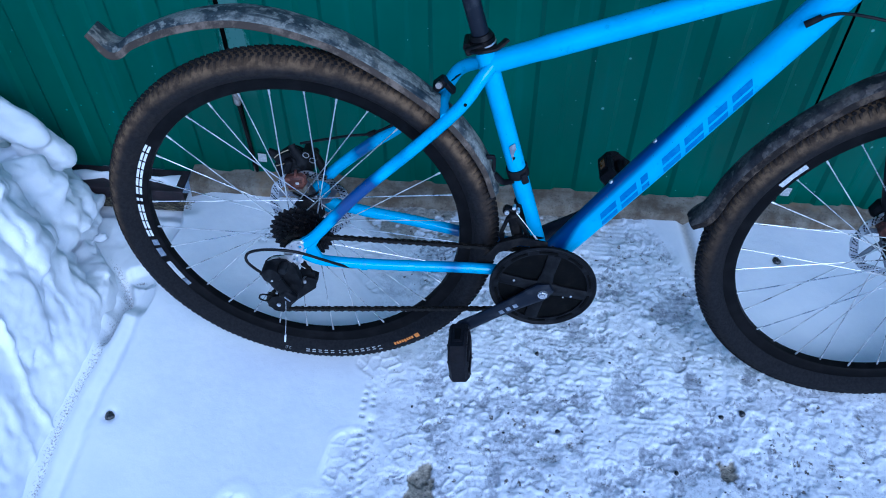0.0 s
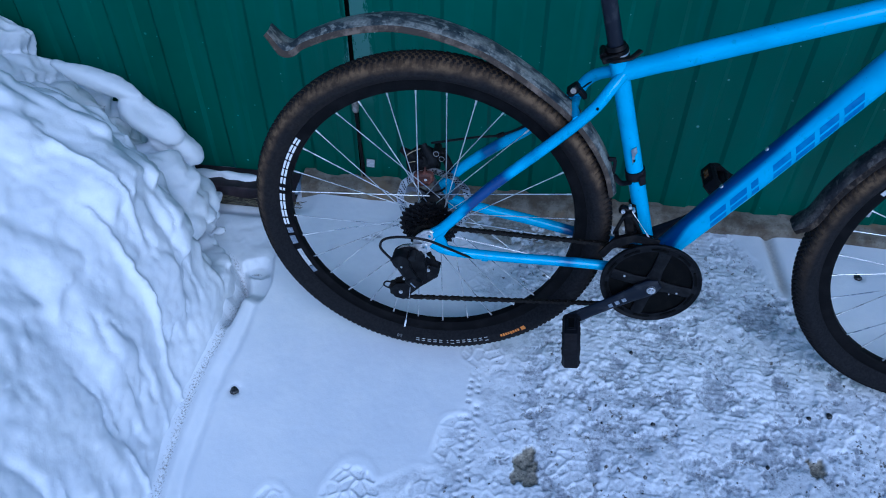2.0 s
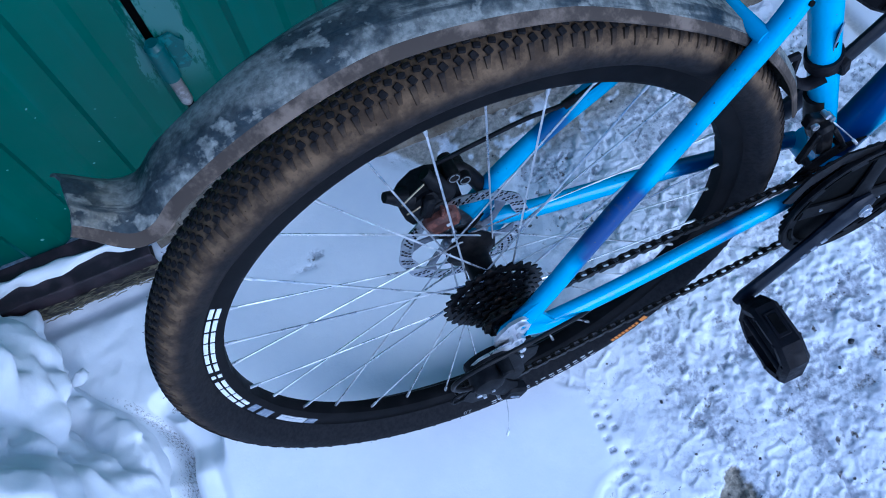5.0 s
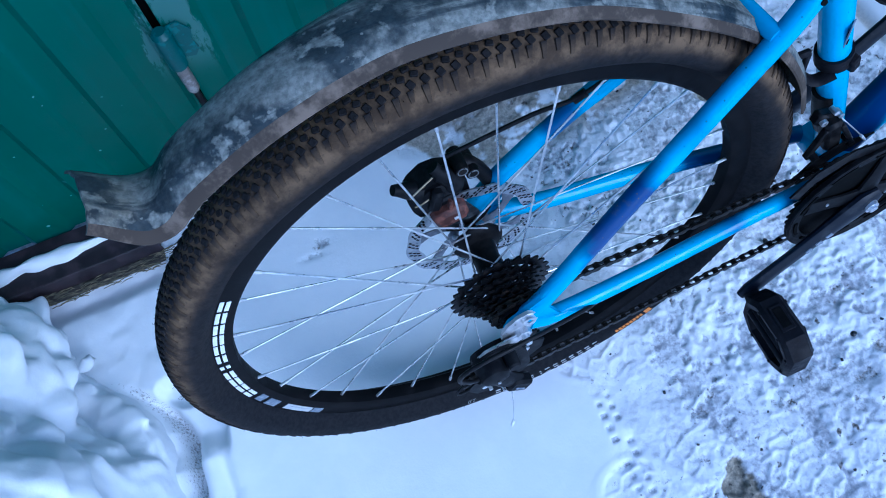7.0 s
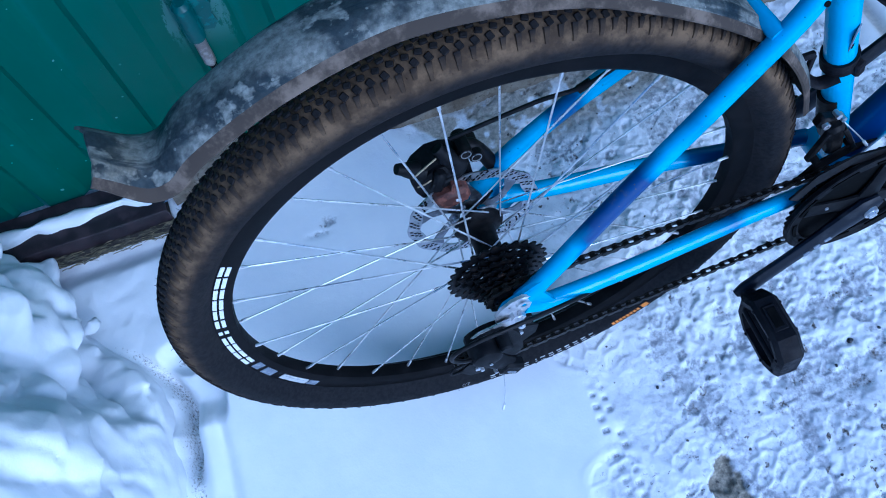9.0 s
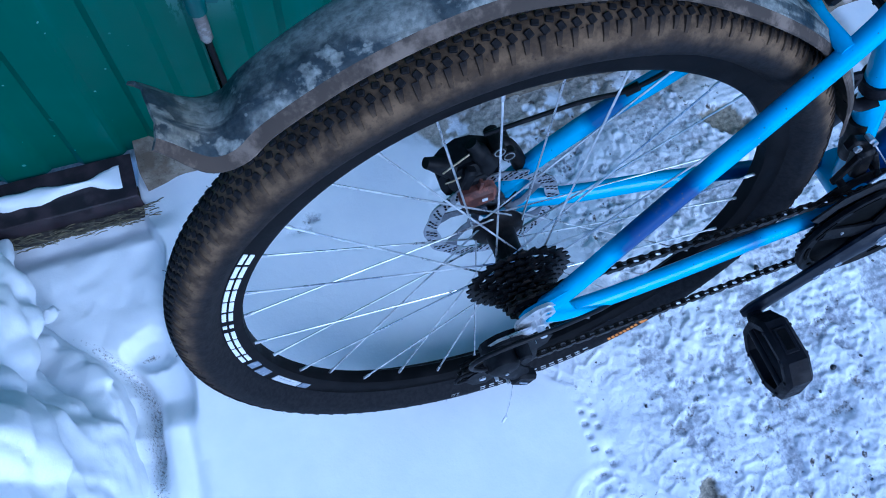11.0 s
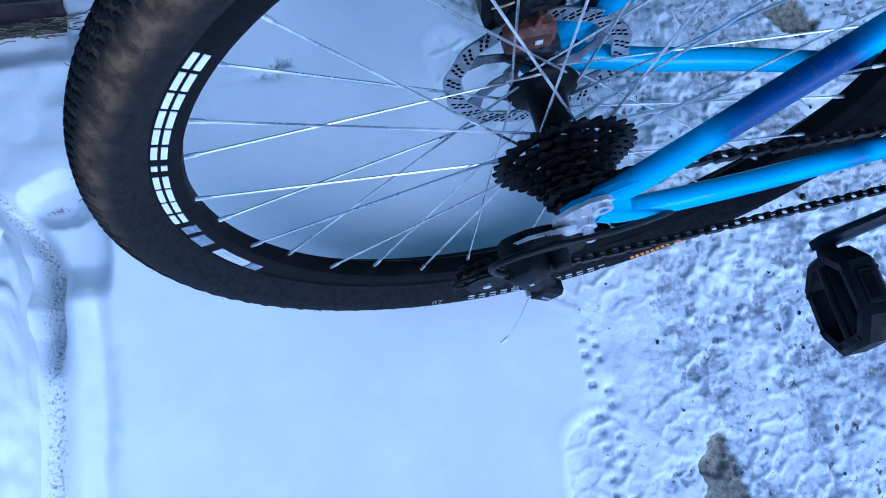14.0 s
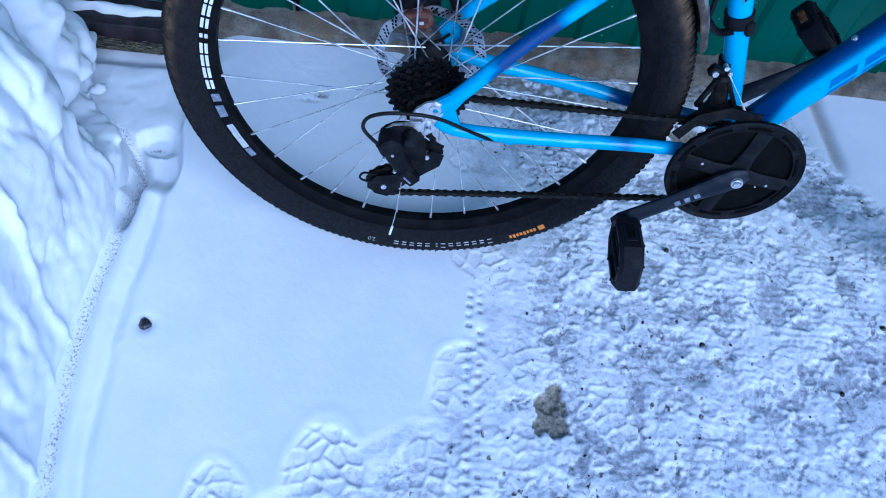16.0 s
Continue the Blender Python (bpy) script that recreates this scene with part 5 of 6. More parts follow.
b.tube(curve([(0.380, -0.014, 0.135), (0.362, -0.010, 0.128), (0.347, -0.004, 0.140)], 4), 0.005, 8, flat=(1.6, 0.6))
b.box((0.012, 0.010, 0.020), pose(0.398, -0.016, 0.142, 0, -18, 20), 0.002)
b.box((0.016, 0.006, 0.008), pose(0.338, -0.006, 0.176), 0.0015).box((0.006, 0.006, 0.030), pose(0.345, -0.006, 0.160), 0.0015)
part("strap", b, DUSTY_PLASTIC, bike, "dusty black strap round the seat tube")

# cranks, rings and pedals
CR = Vector((-0.141, 0, -0.092)).normalized()
ring_x, ring_z = BB.x, BB.z
b = Build()
n = 144
b.band((circle(0.0970, n, (ring_x, ring_z)), circle(0.0800, n, (ring_x, ring_z))), -0.0690, -0.0655)
b.lathe([(0.0955, -0.0720), (0.0970, -0.0705), (0.0970, -0.0650), (0.0900, -0.0650), (0.0900, -0.0690), (0.0935, -0.0715)], n, BB)
# near-black bars and backing disc stand for shade inside the guard
for k in range(10):
    arc_block(b, 0.0835, 0.0875, 36 * k + 4, 36 * k + 26, -0.0706, -0.0688, (ring_x, ring_z), 1, 5)
b.band((circle(0.0880, n, (ring_x, ring_z)), circle(0.0080, n, (ring_x, ring_z))), -0.0640, -0.0620, 1)
chainset = part("chainset", b, [PLASTIC, HOLE_SHADE], bike, "black triple chainset with a plastic chain guard")
for r, y, teeth in ((0.0905, -0.0590, 44), (0.0735, -0.0510, 36), (0.050, -0.0430, 24)):
    tooth = []
    for k in range(teeth * 4):
        t = 2 * math.pi * k / (teeth * 4)
        q = r + (0.0022, 0.0022, -0.0022, -0.0022)[k % 4]
        tooth.append((ring_x + q * math.cos(t), ring_z + q * math.sin(t)))
    b = Build().band((tooth, circle(r - 0.016, teeth * 4, (ring_x, ring_z))), y - 0.001, y + 0.001)
    part("chainring", b, BLACK_STEEL, chainset, "oily black chainring")
b = Build()
for k in range(4):
    a = math.atan2(CR.z, CR.x) + radians(45 + 90 * k)
    e = Vector((ring_x + 0.080 * math.cos(a), -0.066, ring_z + 0.080 * math.sin(a)))
    c0 = Vector((ring_x, -0.070, ring_z))
    b.tube([c0, c0.lerp(e, 0.45), e], [0.017, 0.0115, 0.0125], 10, flat=(0.38, 1.0))
    for off in ((-5,) if k % 2 else ()):
        q = radians(off)
        p = Vector((ring_x + 0.055 * math.cos(a + q), -0.0725, ring_z + 0.055 * math.sin(a + q)))
        b.tube([p, p + Vector((0, 0.004, 0))], 0.0022, 8, 1)
part("spider", b, [PLASTIC, SILVER], chainset)
for k in range(12):
    a = radians(-28 + 9 * (k % 4) + 120 * (k // 4))
    p = Vector((ring_x + 0.044 * math.cos(a), -0.0712, ring_z + 0.044 * math.sin(a)))
    if k < 3:
        part("ring_rivet", Build().tube([p, p + Vector((0, 0.006, 0))], [0.0016, 0.0016], 6), SILVER, chainset)


def crank(sign, d, name_label):
    """A tapered arm from the axle to the pedal eye."""
    y0, y1 = sign * 0.078, sign * 0.092
    c0, c1 = BB + Vector((0, y0, 0)), BB + d * 0.170 + Vector((0, y1, 0))
    b = Build()
    steps = 9
    pts = [c0.lerp(c1, k / (steps - 1)) for k in range(steps)]
    b.tube([c0 - d * 0.018] + pts + [c1 + d * 0.013], [0.010, 0.0195, 0.0185, 0.0165, 0.0150, 0.0142, 0.0138, 0.0138, 0.0145, 0.0150, 0.009], 14, flat=(0.52, 1.0))
    ob = part("crank_arm", b, CRANK, bike, name_label)
    part("crank_bolt", Build().lathe([(0, -0.004), (0.0052, -0.004), (0.0060, -0.001), (0.0085, -0.001), (0.0090, 0.004), (0, 0.004)], 16, BB + Vector((0, sign * 0.0895, 0)), closed=False), SILVER if sign < 0 else BLACK_STEEL, ob, "silver axle bolt")
    if sign < 0:
        b = Build()
        for k in range(3):
            p = c0.lerp(c1, 0.33 + 0.085 * k) + Vector((0, -0.0078, 0))
            b.box((0.0085, 0.0016, 0.0085), pose(*p, 0, math.degrees(math.atan2(d.z, -d.x)) + 0, 0), 0.0003)
        part("crank_lettering", b, GREY_PRINT, ob, "grey letter blocks")
    return c1


def pedal(eye, sign, lean_deg):
    """A chunky hollow resin pedal with an eight-sided outline, slots and end reflectors."""
    m = Matrix.Translation(eye + Vector((0, sign * 0.060, 0))) @ Matrix.Rotation(radians(lean_deg), 4, "Y")
    s = sign
    outline = [(-0.020, -0.046), (0.020, -0.046), (0.044, -0.026), (0.046, 0.030), (0.026, 0.052), (-0.026, 0.052), (-0.046, 0.030), (-0.044, -0.026)]
    inner = [(-0.014, -0.034), (0.014, -0.034), (0.033, -0.020), (0.034, 0.022), (0.019, 0.039), (-0.019, 0.039), (-0.034, 0.022), (-0.033, -0.020)]
    body = Build()
    verts = []
    rings = [(outline, -0.0120, 1.0), (outline, 0.0120, 1.0), (outline, 0.0170, 0.90), (inner, 0.0165, 1.0), (inner, -0.0165, 1.0), (outline, -0.0170, 0.90)]
    for ring, t, k in rings:
        verts += [m @ Vector((u * k, s * v * k, t)) for u, v in ring]
    n = len(rings)
    body.add(verts, [(r * 8 + q, r * 8 + (q + 1) % 8, ((r + 1) % n) * 8 + (q + 1) % 8, ((r + 1) % n) * 8 + q) for r in range(n) for q in range(8)])
    body.box((0.026, 0.086, 0.026), m @ pose(0, s * 0.003, 0), 0.006)
    body.tube([m @ Vector((0, -s * 0.062, 0)), m @ Vector((0, -s * 0.050, 0)), m @ Vector((0, -s * 0.040, 0))], [0.0080, 0.0105, 0.0120], 14)
    ob = part("pedal", body, DUSTY_PLASTIC, bike, "dirty black resin platform pedal")
    for f in (-1, 1):
        part("rib", Build().tube([m @ Vector((0, -s * 0.034, f * 0.0128)), m @ Vector((0, s * 0.040, f * 0.0128))], 0.0052, 10), DUSTY_PLASTIC, ob)
        for u, v in ((-0.038, -0.016), (0.038, -0.016), (-0.039, 0.022), (0.039, 0.022), (-0.019, 0.044), (0.019, 0.044)):
            part("grip_stud", Build().tube([m @ Vector((u, s * v, f * 0.0160)), m @ Vector((u, s * v, f * 0.0186))], [0.0026, 0.0020], 6), DUSTY_PLASTIC, ob)
    for w in (-1, 1):
        part("reflector_frame", Build().box((0.003, 0.034, 0.017), m @ pose(w * 0.0456, s * 0.002, 0), 0.001), DUSTY_PLASTIC, ob)
        part("reflector", Build().box((0.002, 0.026, 0.011), m @ pose(w * 0.0468, s * 0.002, 0), 0.0006), AMBER if sign > 0 else HOLE_SHADE, ob)


eye = crank(-1, CR, "scuffed black crank arm with grey letter blocks")
pedal(eye, -1, 84)
eye = crank(1, -CR, "black crank arm")
pedal(eye, 1, 36)

# sprockets
body = Build().lathe([(0.010, -0.062), (0.0175, -0.062), (0.0175, -0.020), (0.010, -0.020)], 24)
cassette = part("cassette", body, COG, bike, "oily brown sprocket stack")
cassette.location.y = -0.006
for k, teeth in enumerate((28, 24, 21, 18, 16, 14, 12)):
    r, y = teeth * 0.0127 / (2 * math.pi), -0.0225 - 0.0052 * k
    tooth = []
    for i in range(teeth * 4):
        t = 2 * math.pi * i / (teeth * 4) + 0.11 * k
        q = r + (0.0030, 0.0018, -0.0028, -0.0015)[i % 4]
        tooth.append((q * math.cos(t), q * math.sin(t)))
    b = Build().band((tooth, circle(max(0.0165, r - 0.012), teeth * 4)), y - 0.0010, y + 0.0010)
    part("sprocket", b, COG, cassette, "oily toothed sprocket")
b = Build().lathe([(0.011, -0.0605), (0.0165, -0.0605), (0.0165, -0.0565), (0.011, -0.0565)], 18)
part("lock_ring", b, BLACK_STEEL, cassette)


# chain
def chain_path():
    y0, y1 = -0.0615, -0.0510
    rc, rr_ = 0.0235, 0.0735
    pts = []
    for k in range(13):
        t = radians(92 + 150 * k / 12)
        pts.append((rc * math.cos(t), y0, rc * math.sin(t)))
    pts += [(0.016, -0.0625, -0.062), (0.022, -0.063, -0.078), (0.010, -0.063, -0.096), (-0.014, -0.063, -0.110), (-0.050, -0.063, -0.118)]
    for k in range(9):
        t = radians(110 + 160 * k / 8)
        pts.append((-0.051 + 0.0235 * math.cos(t), -0.0645, -0.145 + 0.0235 * math.sin(t)))
    for k in range(15):
        t = radians(-88 + 178 * k / 14)
        pts.append((BB.x + rr_ * math.cos(t), y1, BB.z + rr_ * math.sin(t)))
    return [Vector(p) for p in pts]


pts = chain_path()
dense = []
for i, p in enumerate(pts):
    q = pts[(i + 1) % len(pts)]
    steps = max(1, int((q - p).length / 0.001))
    dense += [p.lerp(q, k / steps) for k in range(steps)]
length, marks, acc = 0, [dense[0]], 0.0
for a, c in zip(dense, dense[1:]):
    acc += (c - a).length
    if acc >= 0.0127:
        marks.append(c)
        acc = 0.0


def link_mesh(outer):
    b = Build()
    for s in (-1, 1):
        y = s * (0.0031 if outer else 0.0020)
        out = [(-0.00635 + 0.0043 * math.cos(t), 0.0043 * math.sin(t)) for t in np.linspace(math.pi / 2, 3 * math.pi / 2, 6)] + [(0, -0.0027)]
        out += [(0.00635 + 0.0043 * math.cos(t), 0.0043 * math.sin(t)) for t in np.linspace(-math.pi / 2, math.pi / 2, 6)] + [(0, 0.0027)]
        b.plate(out, y - 0.0006, y + 0.0006)
    for x in (-0.00635, 0.00635):
        b.tube([(x, -0.0038 if outer else -0.002, 0), (x, 0.0038 if outer else 0.002, 0)], 0.0018 if outer else 0.0036, 8)
    return b.mesh("chain_link", CHAIN, fix=True)


outer, inner = link_mesh(True), link_mesh(False)
chain_root = None
for i, p in enumerate(marks):
    q = marks[(i + 1) % len(marks)]
    d = (q - p).normalized()
    side = Vector((0, 1, 0))
    up = d.cross(side) * -1
    side = up.cross(d)
    m = Matrix((( d.x, side.x, up.x, 0), (d.y, side.y, up.y, 0), (d.z, side.z, up.z, 0), (0, 0, 0, 1)))
    m = Matrix.Translation((p + q) / 2) @ m
    if chain_root is None:
        me = outer.copy()
        me.transform(m)
        chain_root = part("chain", me, CHAIN, bike, "oily brown roller chain")
    else:
        ob = part("chain_link", outer if i % 2 == 0 else inner, CHAIN, chain_root)
        ob.matrix_basis = m

# rear derailleur
b = Build().plate([(0.023, 0.016), (0.019, 0.024), (0.010, 0.028), (-0.002, 0.025), (-0.015, 0.013), (-0.022, 0.000), (-0.023, -0.024), (-0.014, -0.034), (0.001, -0.032), (0.011, -0.024), (0.018, 0.000)], -0.0735, -0.0695)
hanger = part("derailleur", b, SILVER, bike, "black rear derailleur on a silver hanger")
hanger.location.y = -0.008
part("hanger_eye", Build().lathe([(0.0036, -0.004), (0.0078, -0.004), (0.0082, 0.0), (0.0036, 0.0)], 20, (0.010, -0.0735, 0.016)), SILVER, hanger, "silver ring round a dark hole")
part("eye_hole", Build().tube([(0.010, -0.0742, 0.016), (0.010, -0.072, 0.016)], 0.0042, 12), HOLE_SHADE, hanger)
part("axle_nut", Build().tube([(0.002, -0.072, -0.006), (0.002, -0.081, -0.006)], 0.0086, 6), SILVER, hanger, "silver axle nut")
part("axle_thread", Build().tube([(0.002, -0.078, -0.006), (0.002, -0.090, -0.006), (0.002, -0.092, -0.006)], [0.0046, 0.0046, 0.0036], 12), SILVER, hanger, "silver threaded stub")
part("inner_link", Build().plate([(-0.054, -0.022), (-0.044, -0.012), (-0.020, -0.006), (0.004, -0.004), (0.008, -0.012), (-0.006, -0.020), (-0.034, -0.030)], -0.0795, -0.0770), SILVER, hanger, "silver inner link plate")
b = Build().plate([(-0.052, -0.020), (-0.040, -0.012), (-0.026, -0.009), (-0.012, -0.010), (0.000, -0.022), (0.007, -0.036), (0.012, -0.062), (0.013, -0.090), (0.005, -0.105), (-0.005, -0.112), (-0.022, -0.102), (-0.033, -0.084), (-0.047, -0.070), (-0.057, -0.056), (-0.061, -0.040), (-0.059, -0.028)], -0.093, -0.080)
part("knuckle", b, PLASTIC, hanger, smooth=False)
b = Build().lathe([(0, -0.0150), (0.012, -0.0150), (0.0185, -0.0125), (0.0215, -0.007), (0.0215, 0.012), (0, 0.012)], 24, (-0.040, -0.100, -0.037), closed=False)
b.tube([(-0.040, -0.106, -0.040), (-0.028, -0.107, -0.066), (-0.014, -0.106, -0.088)], [0.017, 0.0145, 0.013], 16, flat=(0.55, 1.0))
part("outer_plate", b, PLASTIC, hanger, "glossy black derailleur body")
part("pivot", Build().lathe([(0, -0.010), (0.0068, -0.010), (0.0085, -0.008), (0.0090, 0.010), (0, 0.010)], 18, (-0.015, -0.105, -0.020), closed=False), PLASTIC, hanger)
b = Build().box((0.034, 0.016, 0.024), pose(-0.012, -0.108, -0.092, 0, 40, 0), 0.006)
part("cover", b, PLASTIC, hanger)
part("cover_mark", Build().box((0.016, 0.0016, 0.0028), pose(-0.013, -0.1165, -0.094, 0, 48, 0), 0.0005), GREY_PRINT, hanger)
for x, z in ((-0.050, -0.054), (-0.038, -0.045), (-0.033, -0.079)):
    part("screw", Build().tube([(x, -0.106, z), (x, -0.1165, z)], 0.0024, 10), SILVER, hanger, "small silver screw")
# the body sits close in to the hanger
for ob in hanger.children:
    if ob.name.split(".")[0] in ("knuckle", "outer_plate", "pivot", "cover", "cover_mark", "screw"):
        ob.matrix_basis = pose(-0.007, 0.010, -0.004) @ Matrix.Diagonal((0.90, 1.0, 0.90, 1.0))
for y in (-0.0665, -0.0465):
    b = Build().plate([(0.012, -0.066), (0.030, -0.074), (0.026, -0.094), (-0.012, -0.128), (-0.045, -0.166), (-0.062, -0.162), (-0.074, -0.141), (-0.062, -0.126), (-0.030, -0.118), (-0.006, -0.090)], y - 0.001, y + 0.001)
    part("cage_plate", b, PLASTIC, hanger)
for cx, cz in ((0.006, -0.078), (-0.051, -0.145)):
    tooth = []
    for i in range(44):
        t = 2 * math.pi * i / 44
        q = 0.0215 + (0.0020, 0.0020, -0.0020, -0.0020)[i % 4]
        tooth.append((cx + q * math.cos(t), cz + q * math.sin(t)))
    b = Build().band((tooth, circle(0.004, 44, (cx, cz))), -0.0585, -0.0545)
    b.tube([(cx, -0.0700, cz), (cx, -0.044, cz)], 0.0042, 10, 1)
    part("jockey_wheel", b, [PLASTIC, SILVER], hanger)
b = Build().tube(curve([(-0.062, -0.064, -0.126), (-0.080, -0.068, -0.120), (-0.086, -0.070, -0.127), (-0.081, -0.069, -0.134), (-0.068, -0.066, -0.140)], 4), 0.0017, 8)
part("cage_hoop", b, PLASTIC, hanger)
b = Build().tube(curve([(-0.048, -0.096, -0.046), (-0.054, -0.097, -0.041), (-0.062, -0.099, -0.033)], 4), [0.0048, 0.0048, 0.0052, 0.0052, 0.0052, 0.0052, 0.0036, 0.0036, 0.0036], 10)
part("cable_adjuster", b, PLASTIC, hanger)
part("cable_end", Build().tube(curve([(-0.026, -0.096, -0.104), (-0.029, -0.104, -0.146), (-0.034, -0.110, -0.186)], 4), 0.0006, 6).tube([(-0.0335, -0.110, -0.184), (-0.0365, -0.110, -0.202)], [0.0018, 0.0018], 8, 1), [STEEL, WHITE], hanger, "frayed cable tail with a white crimp")
loop = curve([(-0.060, -0.104, -0.036), (-0.070, -0.108, -0.022), (-0.082, -0.110, -0.002), (-0.076, -0.112, 0.018), (-0.053, -0.112, 0.028), (-0.020, -0.110, 0.029), (0.014, -0.104, 0.020), (0.052, -0.091, -0.006), (0.088, -0.077, -0.032), (0.118, -0.062, -0.046)], 6)
part("gear_cable", Build().tube(loop, 0.0026, 10), CABLE, bike, "black looped gear cable housing")
part("cable_stop", Build().box((0.014, 0.010, 0.010), pose(0.118, -0.060, -0.047), 0.002), BLUE, bike)

# rear brake
b = Build().plate([(-0.058, 0.066), (-0.061, 0.086), (-0.052, 0.100), (-0.036, 0.112), (-0.020, 0.112), (-0.004, 0.104), (0.006, 0.090), (0.008, 0.068), (-0.008, 0.052), (-0.034, 0.046), (-0.052, 0.052)], 0.062, 0.088)
b.tube([(-0.026, 0.072, 0.078), (-0.026, 0.058, 0.078), (-0.026, 0.054, 0.078)], [0.026, 0.025, 0.019], 20)
b.tube([(-0.046, 0.070, 0.092), (-0.062, 0.070, 0.103), (-0.066, 0.070, 0.106), (-0.072, 0.070, 0.110)], [0.013, 0.0085, 0.0072, 0.0060], 14)
b.tube(curve([(-0.010, 0.070, 0.078), (-0.010, 0.062, 0.098), (-0.020, 0.062, 0.118), (-0.026, 0.066, 0.128)], 4), [0.013] * 5 + [0.010] * 4 + [0.007] * 4, 14)
caliper = part("brake_caliper", b, PLASTIC, bike, "black disc brake caliper with a rusty red housing")
b = Build().box((0.040, 0.024, 0.026), pose(-0.022, 0.052, 0.060, 0, -8, 0), 0.008)
b.box((0.030, 0.020, 0.012), pose(-0.024, 0.055, 0.045, 0, -8, 0), 0.004)
part("pad_housing", b, RUST, caliper, "rusty red pad housing")
part("housing_mark", Build().box((0.0062, 0.0012, 0.0050), pose(-0.017, 0.0398, 0.060, 0, -8, 0), 0.0005), FADED, caliper)
b = Build().box((0.014, 0.014, 0.030), pose(-0.033, 0.054, 0.088, 0, 18, 0), 0.004)
b.box((0.030, 0.012, 0.010), pose(-0.026, 0.056, 0.080, 0, -14, 0), 0.003)
part("caliper_arm", b, PLASTIC, caliper)
part("pad_tab", Build().box((0.004, 0.010, 0.014), pose(-0.020, 0.049, 0.078, 0, 10, 0), 0.001), RUST, caliper, "rusty pad tab")
part("mount_bracket", Build().tube(curve([(-0.004, 0.074, 0.088), (0.008, 0.072, 0.108), (0.022, 0.068, 0.092), (0.036, 0.066, 0.054)], 4), 0.0085, 12), BLACK_STEEL, caliper)
for x, z in ((0.002, 0.114), (0.013, 0.103)):
    b = Build().tube([(x, 0.056, z), (x, 0.086, z)], 0.0078, 14)
    b.lathe([(0.0050, -0.0008), (0.0060, -0.0008), (0.0060, 0.001), (0.0050, 0.001)], 16, (x, 0.0560, z), slot=1)
    part("mount_bolt", b, [BLACK_STEEL, SILVER], caliper, "black bolt with a worn silver rim")
part("return_spring", Build().tube(curve([(-0.058, 0.056, 0.104), (-0.050, 0.055, 0.112), (-0.040, 0.056, 0.118), (-0.030, 0.058, 0.122)], 5), 0.0010, 8), BRASS, caliper, "pale spring wire")
part("adjuster_clip", Build().tube(curve([(-0.056, 0.054, 0.088), (-0.048, 0.052, 0.092), (-0.040, 0.053, 0.094)], 4), 0.0009, 8), BRASS, caliper)
part("pad_clip", Build().tube(curve([(-0.030, 0.046, 0.034), (-0.012, 0.044, 0.026), (0.010, 0.046, 0.030), (0.024, 0.050, 0.040)], 5), 0.0022, 8), BLACK_STEEL, caliper)
part("brake_cable", Build().tube(curve([(-0.010, 0.072, 0.128), (0.030, 0.066, 0.142), (0.085, 0.058, 0.160), (0.128, 0.046, 0.176), (0.175, 0.042, 0.205), (0.235, 0.034, 0.262), (0.30, 0.024, 0.330), (0.36, 0.022, 0.356), (0.60, 0.022, 0.440), (0.80, 0.02, 0.50)], 6), 0.0025, 10), CABLE, bike, "black brake cable housing")
b = Build().tube([(0.122, 0.047, 0.172), (0.134, 0.045, 0.180)], 0.0048, 10)
part("cable_clip", b, BLACK_STEEL, bike)

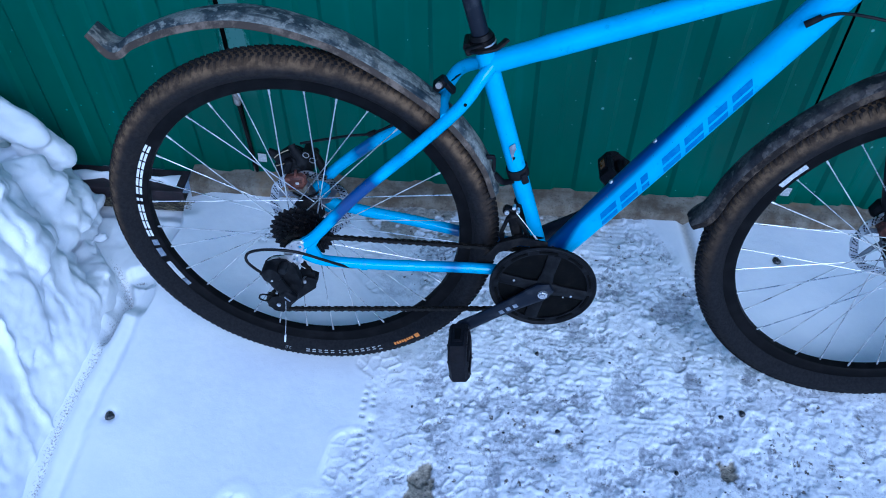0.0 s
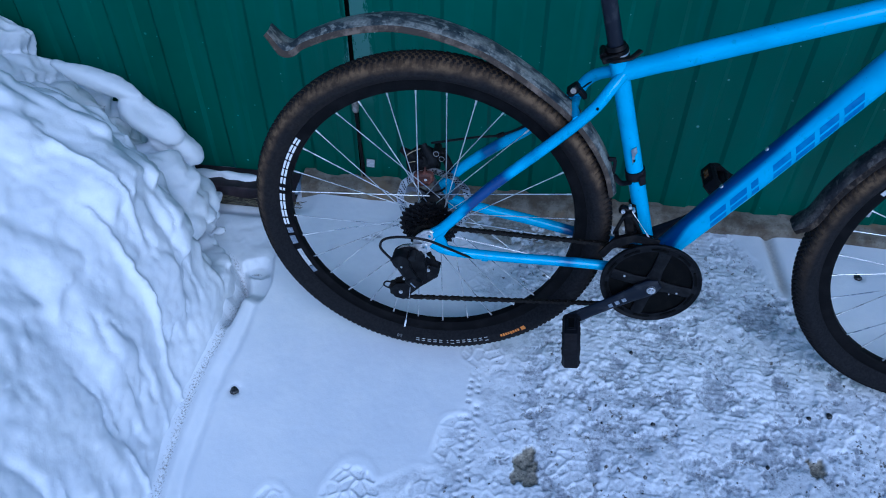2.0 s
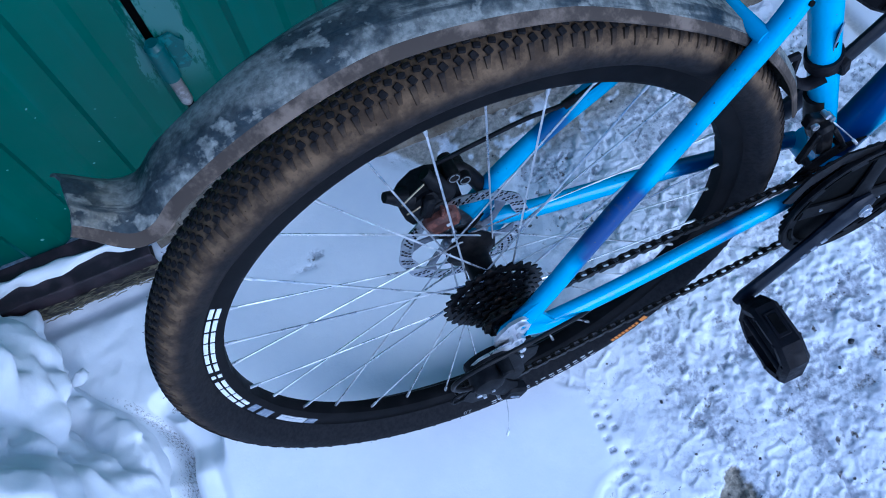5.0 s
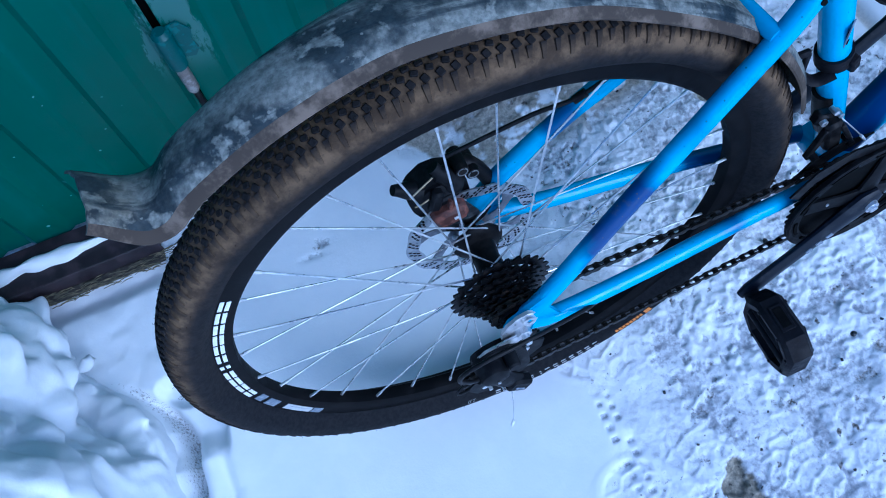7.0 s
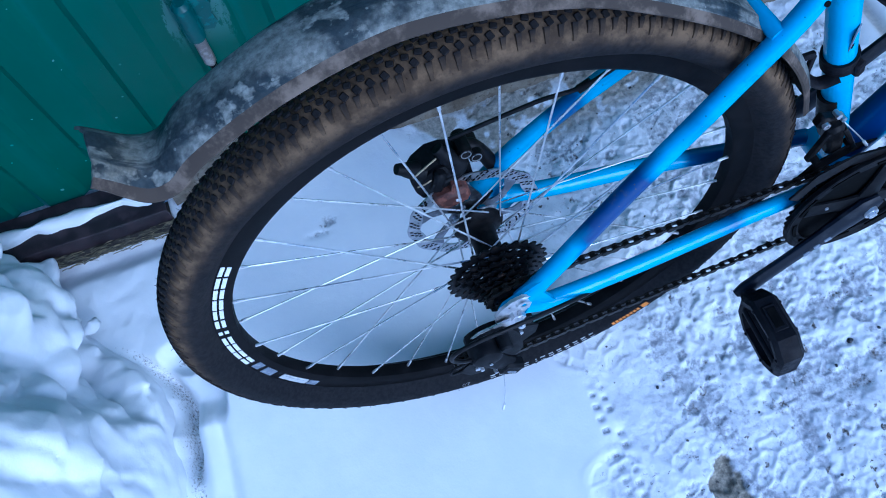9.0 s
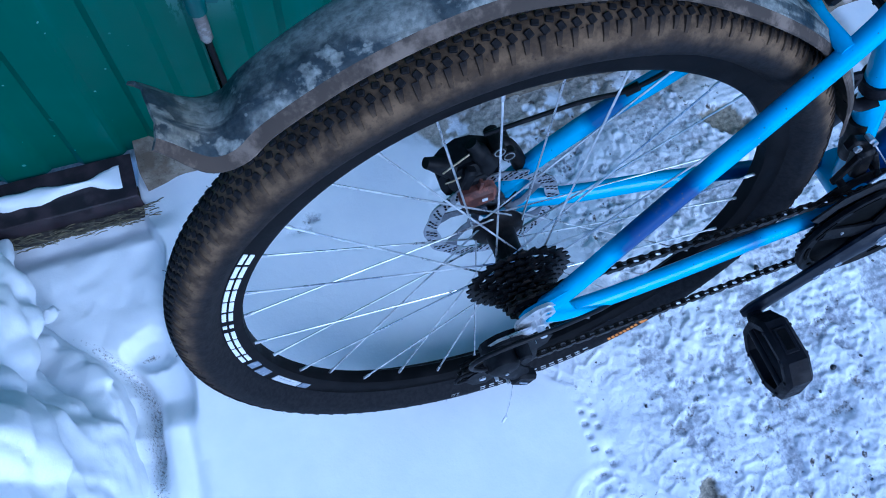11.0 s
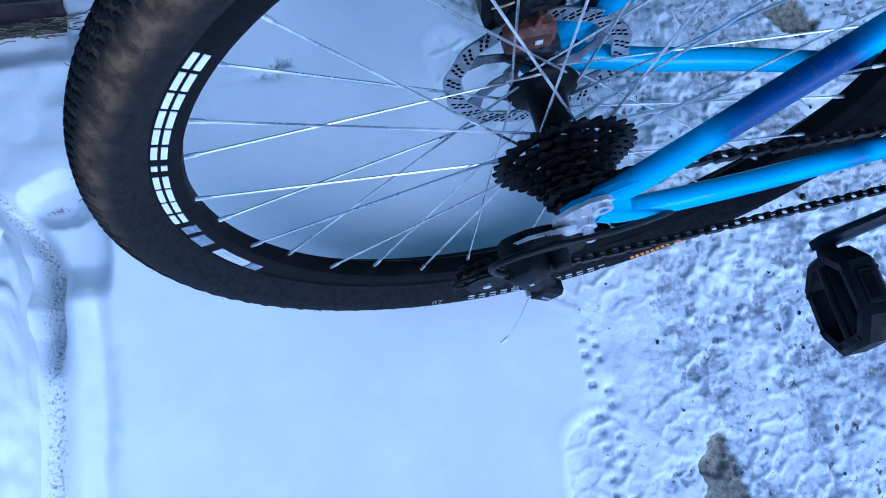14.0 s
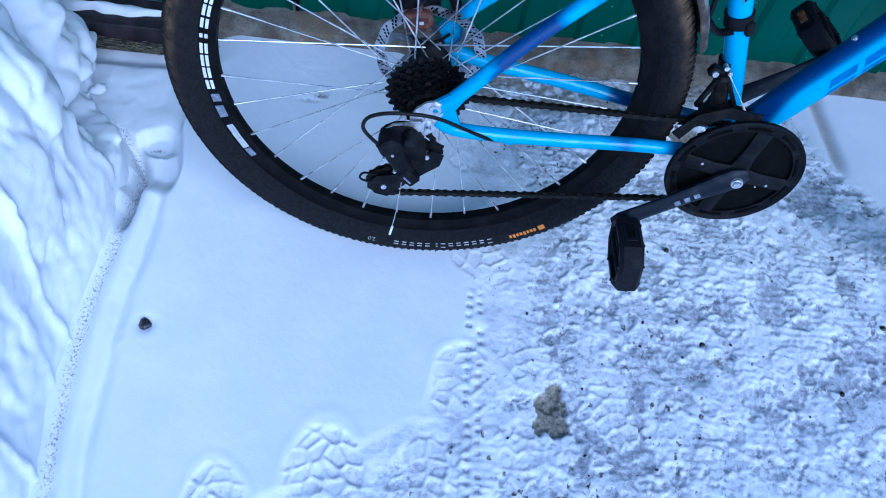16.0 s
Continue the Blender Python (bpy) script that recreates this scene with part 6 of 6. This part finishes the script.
# front derailleur
b = Build().tube([BB.lerp(ST_TOP, f) + Vector((-0.007, 0.0, 0.0)) for f in (0.16, 0.20, 0.33)], [0.0120, 0.0140, 0.0140], 18)
b.box((0.020, 0.020, 0.052), pose(0.388, -0.034, 0.055, 0, -14, 0), 0.004)
b.box((0.026, 0.014, 0.016), pose(0.378, -0.026, 0.078, 0, 20, 0), 0.003)
b.box((0.006, 0.008, 0.046), pose(0.368, -0.040, 0.052, 0, 16, 0), 0.0015).box((0.006, 0.008, 0.046), pose(0.402, -0.042, 0.056, 0, -30, 0), 0.0015)
b.tube([(0.366, -0.036, 0.036), (0.366, -0.052, 0.036)], 0.0045, 10).tube([(0.408, -0.036, 0.040), (0.408, -0.052, 0.040)], 0.0045, 10)
fd = part("front_derailleur", b, BLACK_STEEL, bike, "grimy black front derailleur with a silver bolt")
part("cage", Build().plate([(0.335, 0.000), (0.360, 0.036), (0.400, 0.052), (0.446, 0.044), (0.446, 0.030), (0.398, 0.034), (0.362, 0.014), (0.348, -0.010)], -0.066, -0.0635).plate([(0.345, 0.000), (0.366, 0.030), (0.400, 0.044), (0.440, 0.038), (0.398, 0.022), (0.362, 0.002)], -0.048, -0.046), BLACK_STEEL, fd)
part("clamp_bolt", Build().tube([(0.372, -0.024, 0.080), (0.372, -0.037, 0.081)], 0.0042, 10).tube([(0.384, -0.026, 0.090), (0.384, -0.036, 0.091)], 0.0034, 8).tube([(0.391, -0.026, 0.083), (0.391, -0.037, 0.084)], 0.0034, 8), SILVER, fd, "silver clamp bolt")
part("cable_tail", Build().tube([(0.388, -0.040, 0.086), (0.412, -0.046, 0.056), (0.424, -0.048, 0.040)], 0.0009, 6).tube([(0.4215, -0.0475, 0.043), (0.4275, -0.049, 0.034)], 0.0019, 8, 1), [STEEL, WHITE], fd, "cable tail with a white crimp")

# front cables and caliper
part("cable_ferrule", Build().tube([(0.772, -0.030, 0.449), (0.792, -0.030, 0.462)], [0.0052, 0.0046], 10), PLASTIC, bike)
part("front_cable", Build().tube(curve([(0.786, -0.030, 0.458), (0.815, -0.034, 0.470), (0.86, -0.045, 0.470), (0.91, -0.05, 0.46)], 5), 0.0024, 8), CABLE, bike)
b = Build().box((0.055, 0.026, 0.034), pose(1.050, 0.064, 0.052, 0, 24, 0), 0.008)
fc = part("brake_caliper", b, PLASTIC, bike, "black front disc brake caliper")
part("pad_housing", Build().tube([(1.056, 0.034, 0.030), (1.056, 0.042, 0.030), (1.056, 0.060, 0.030)], [0.015, 0.0185, 0.0185], 20), RUST, fc, "rusty red pad housing")
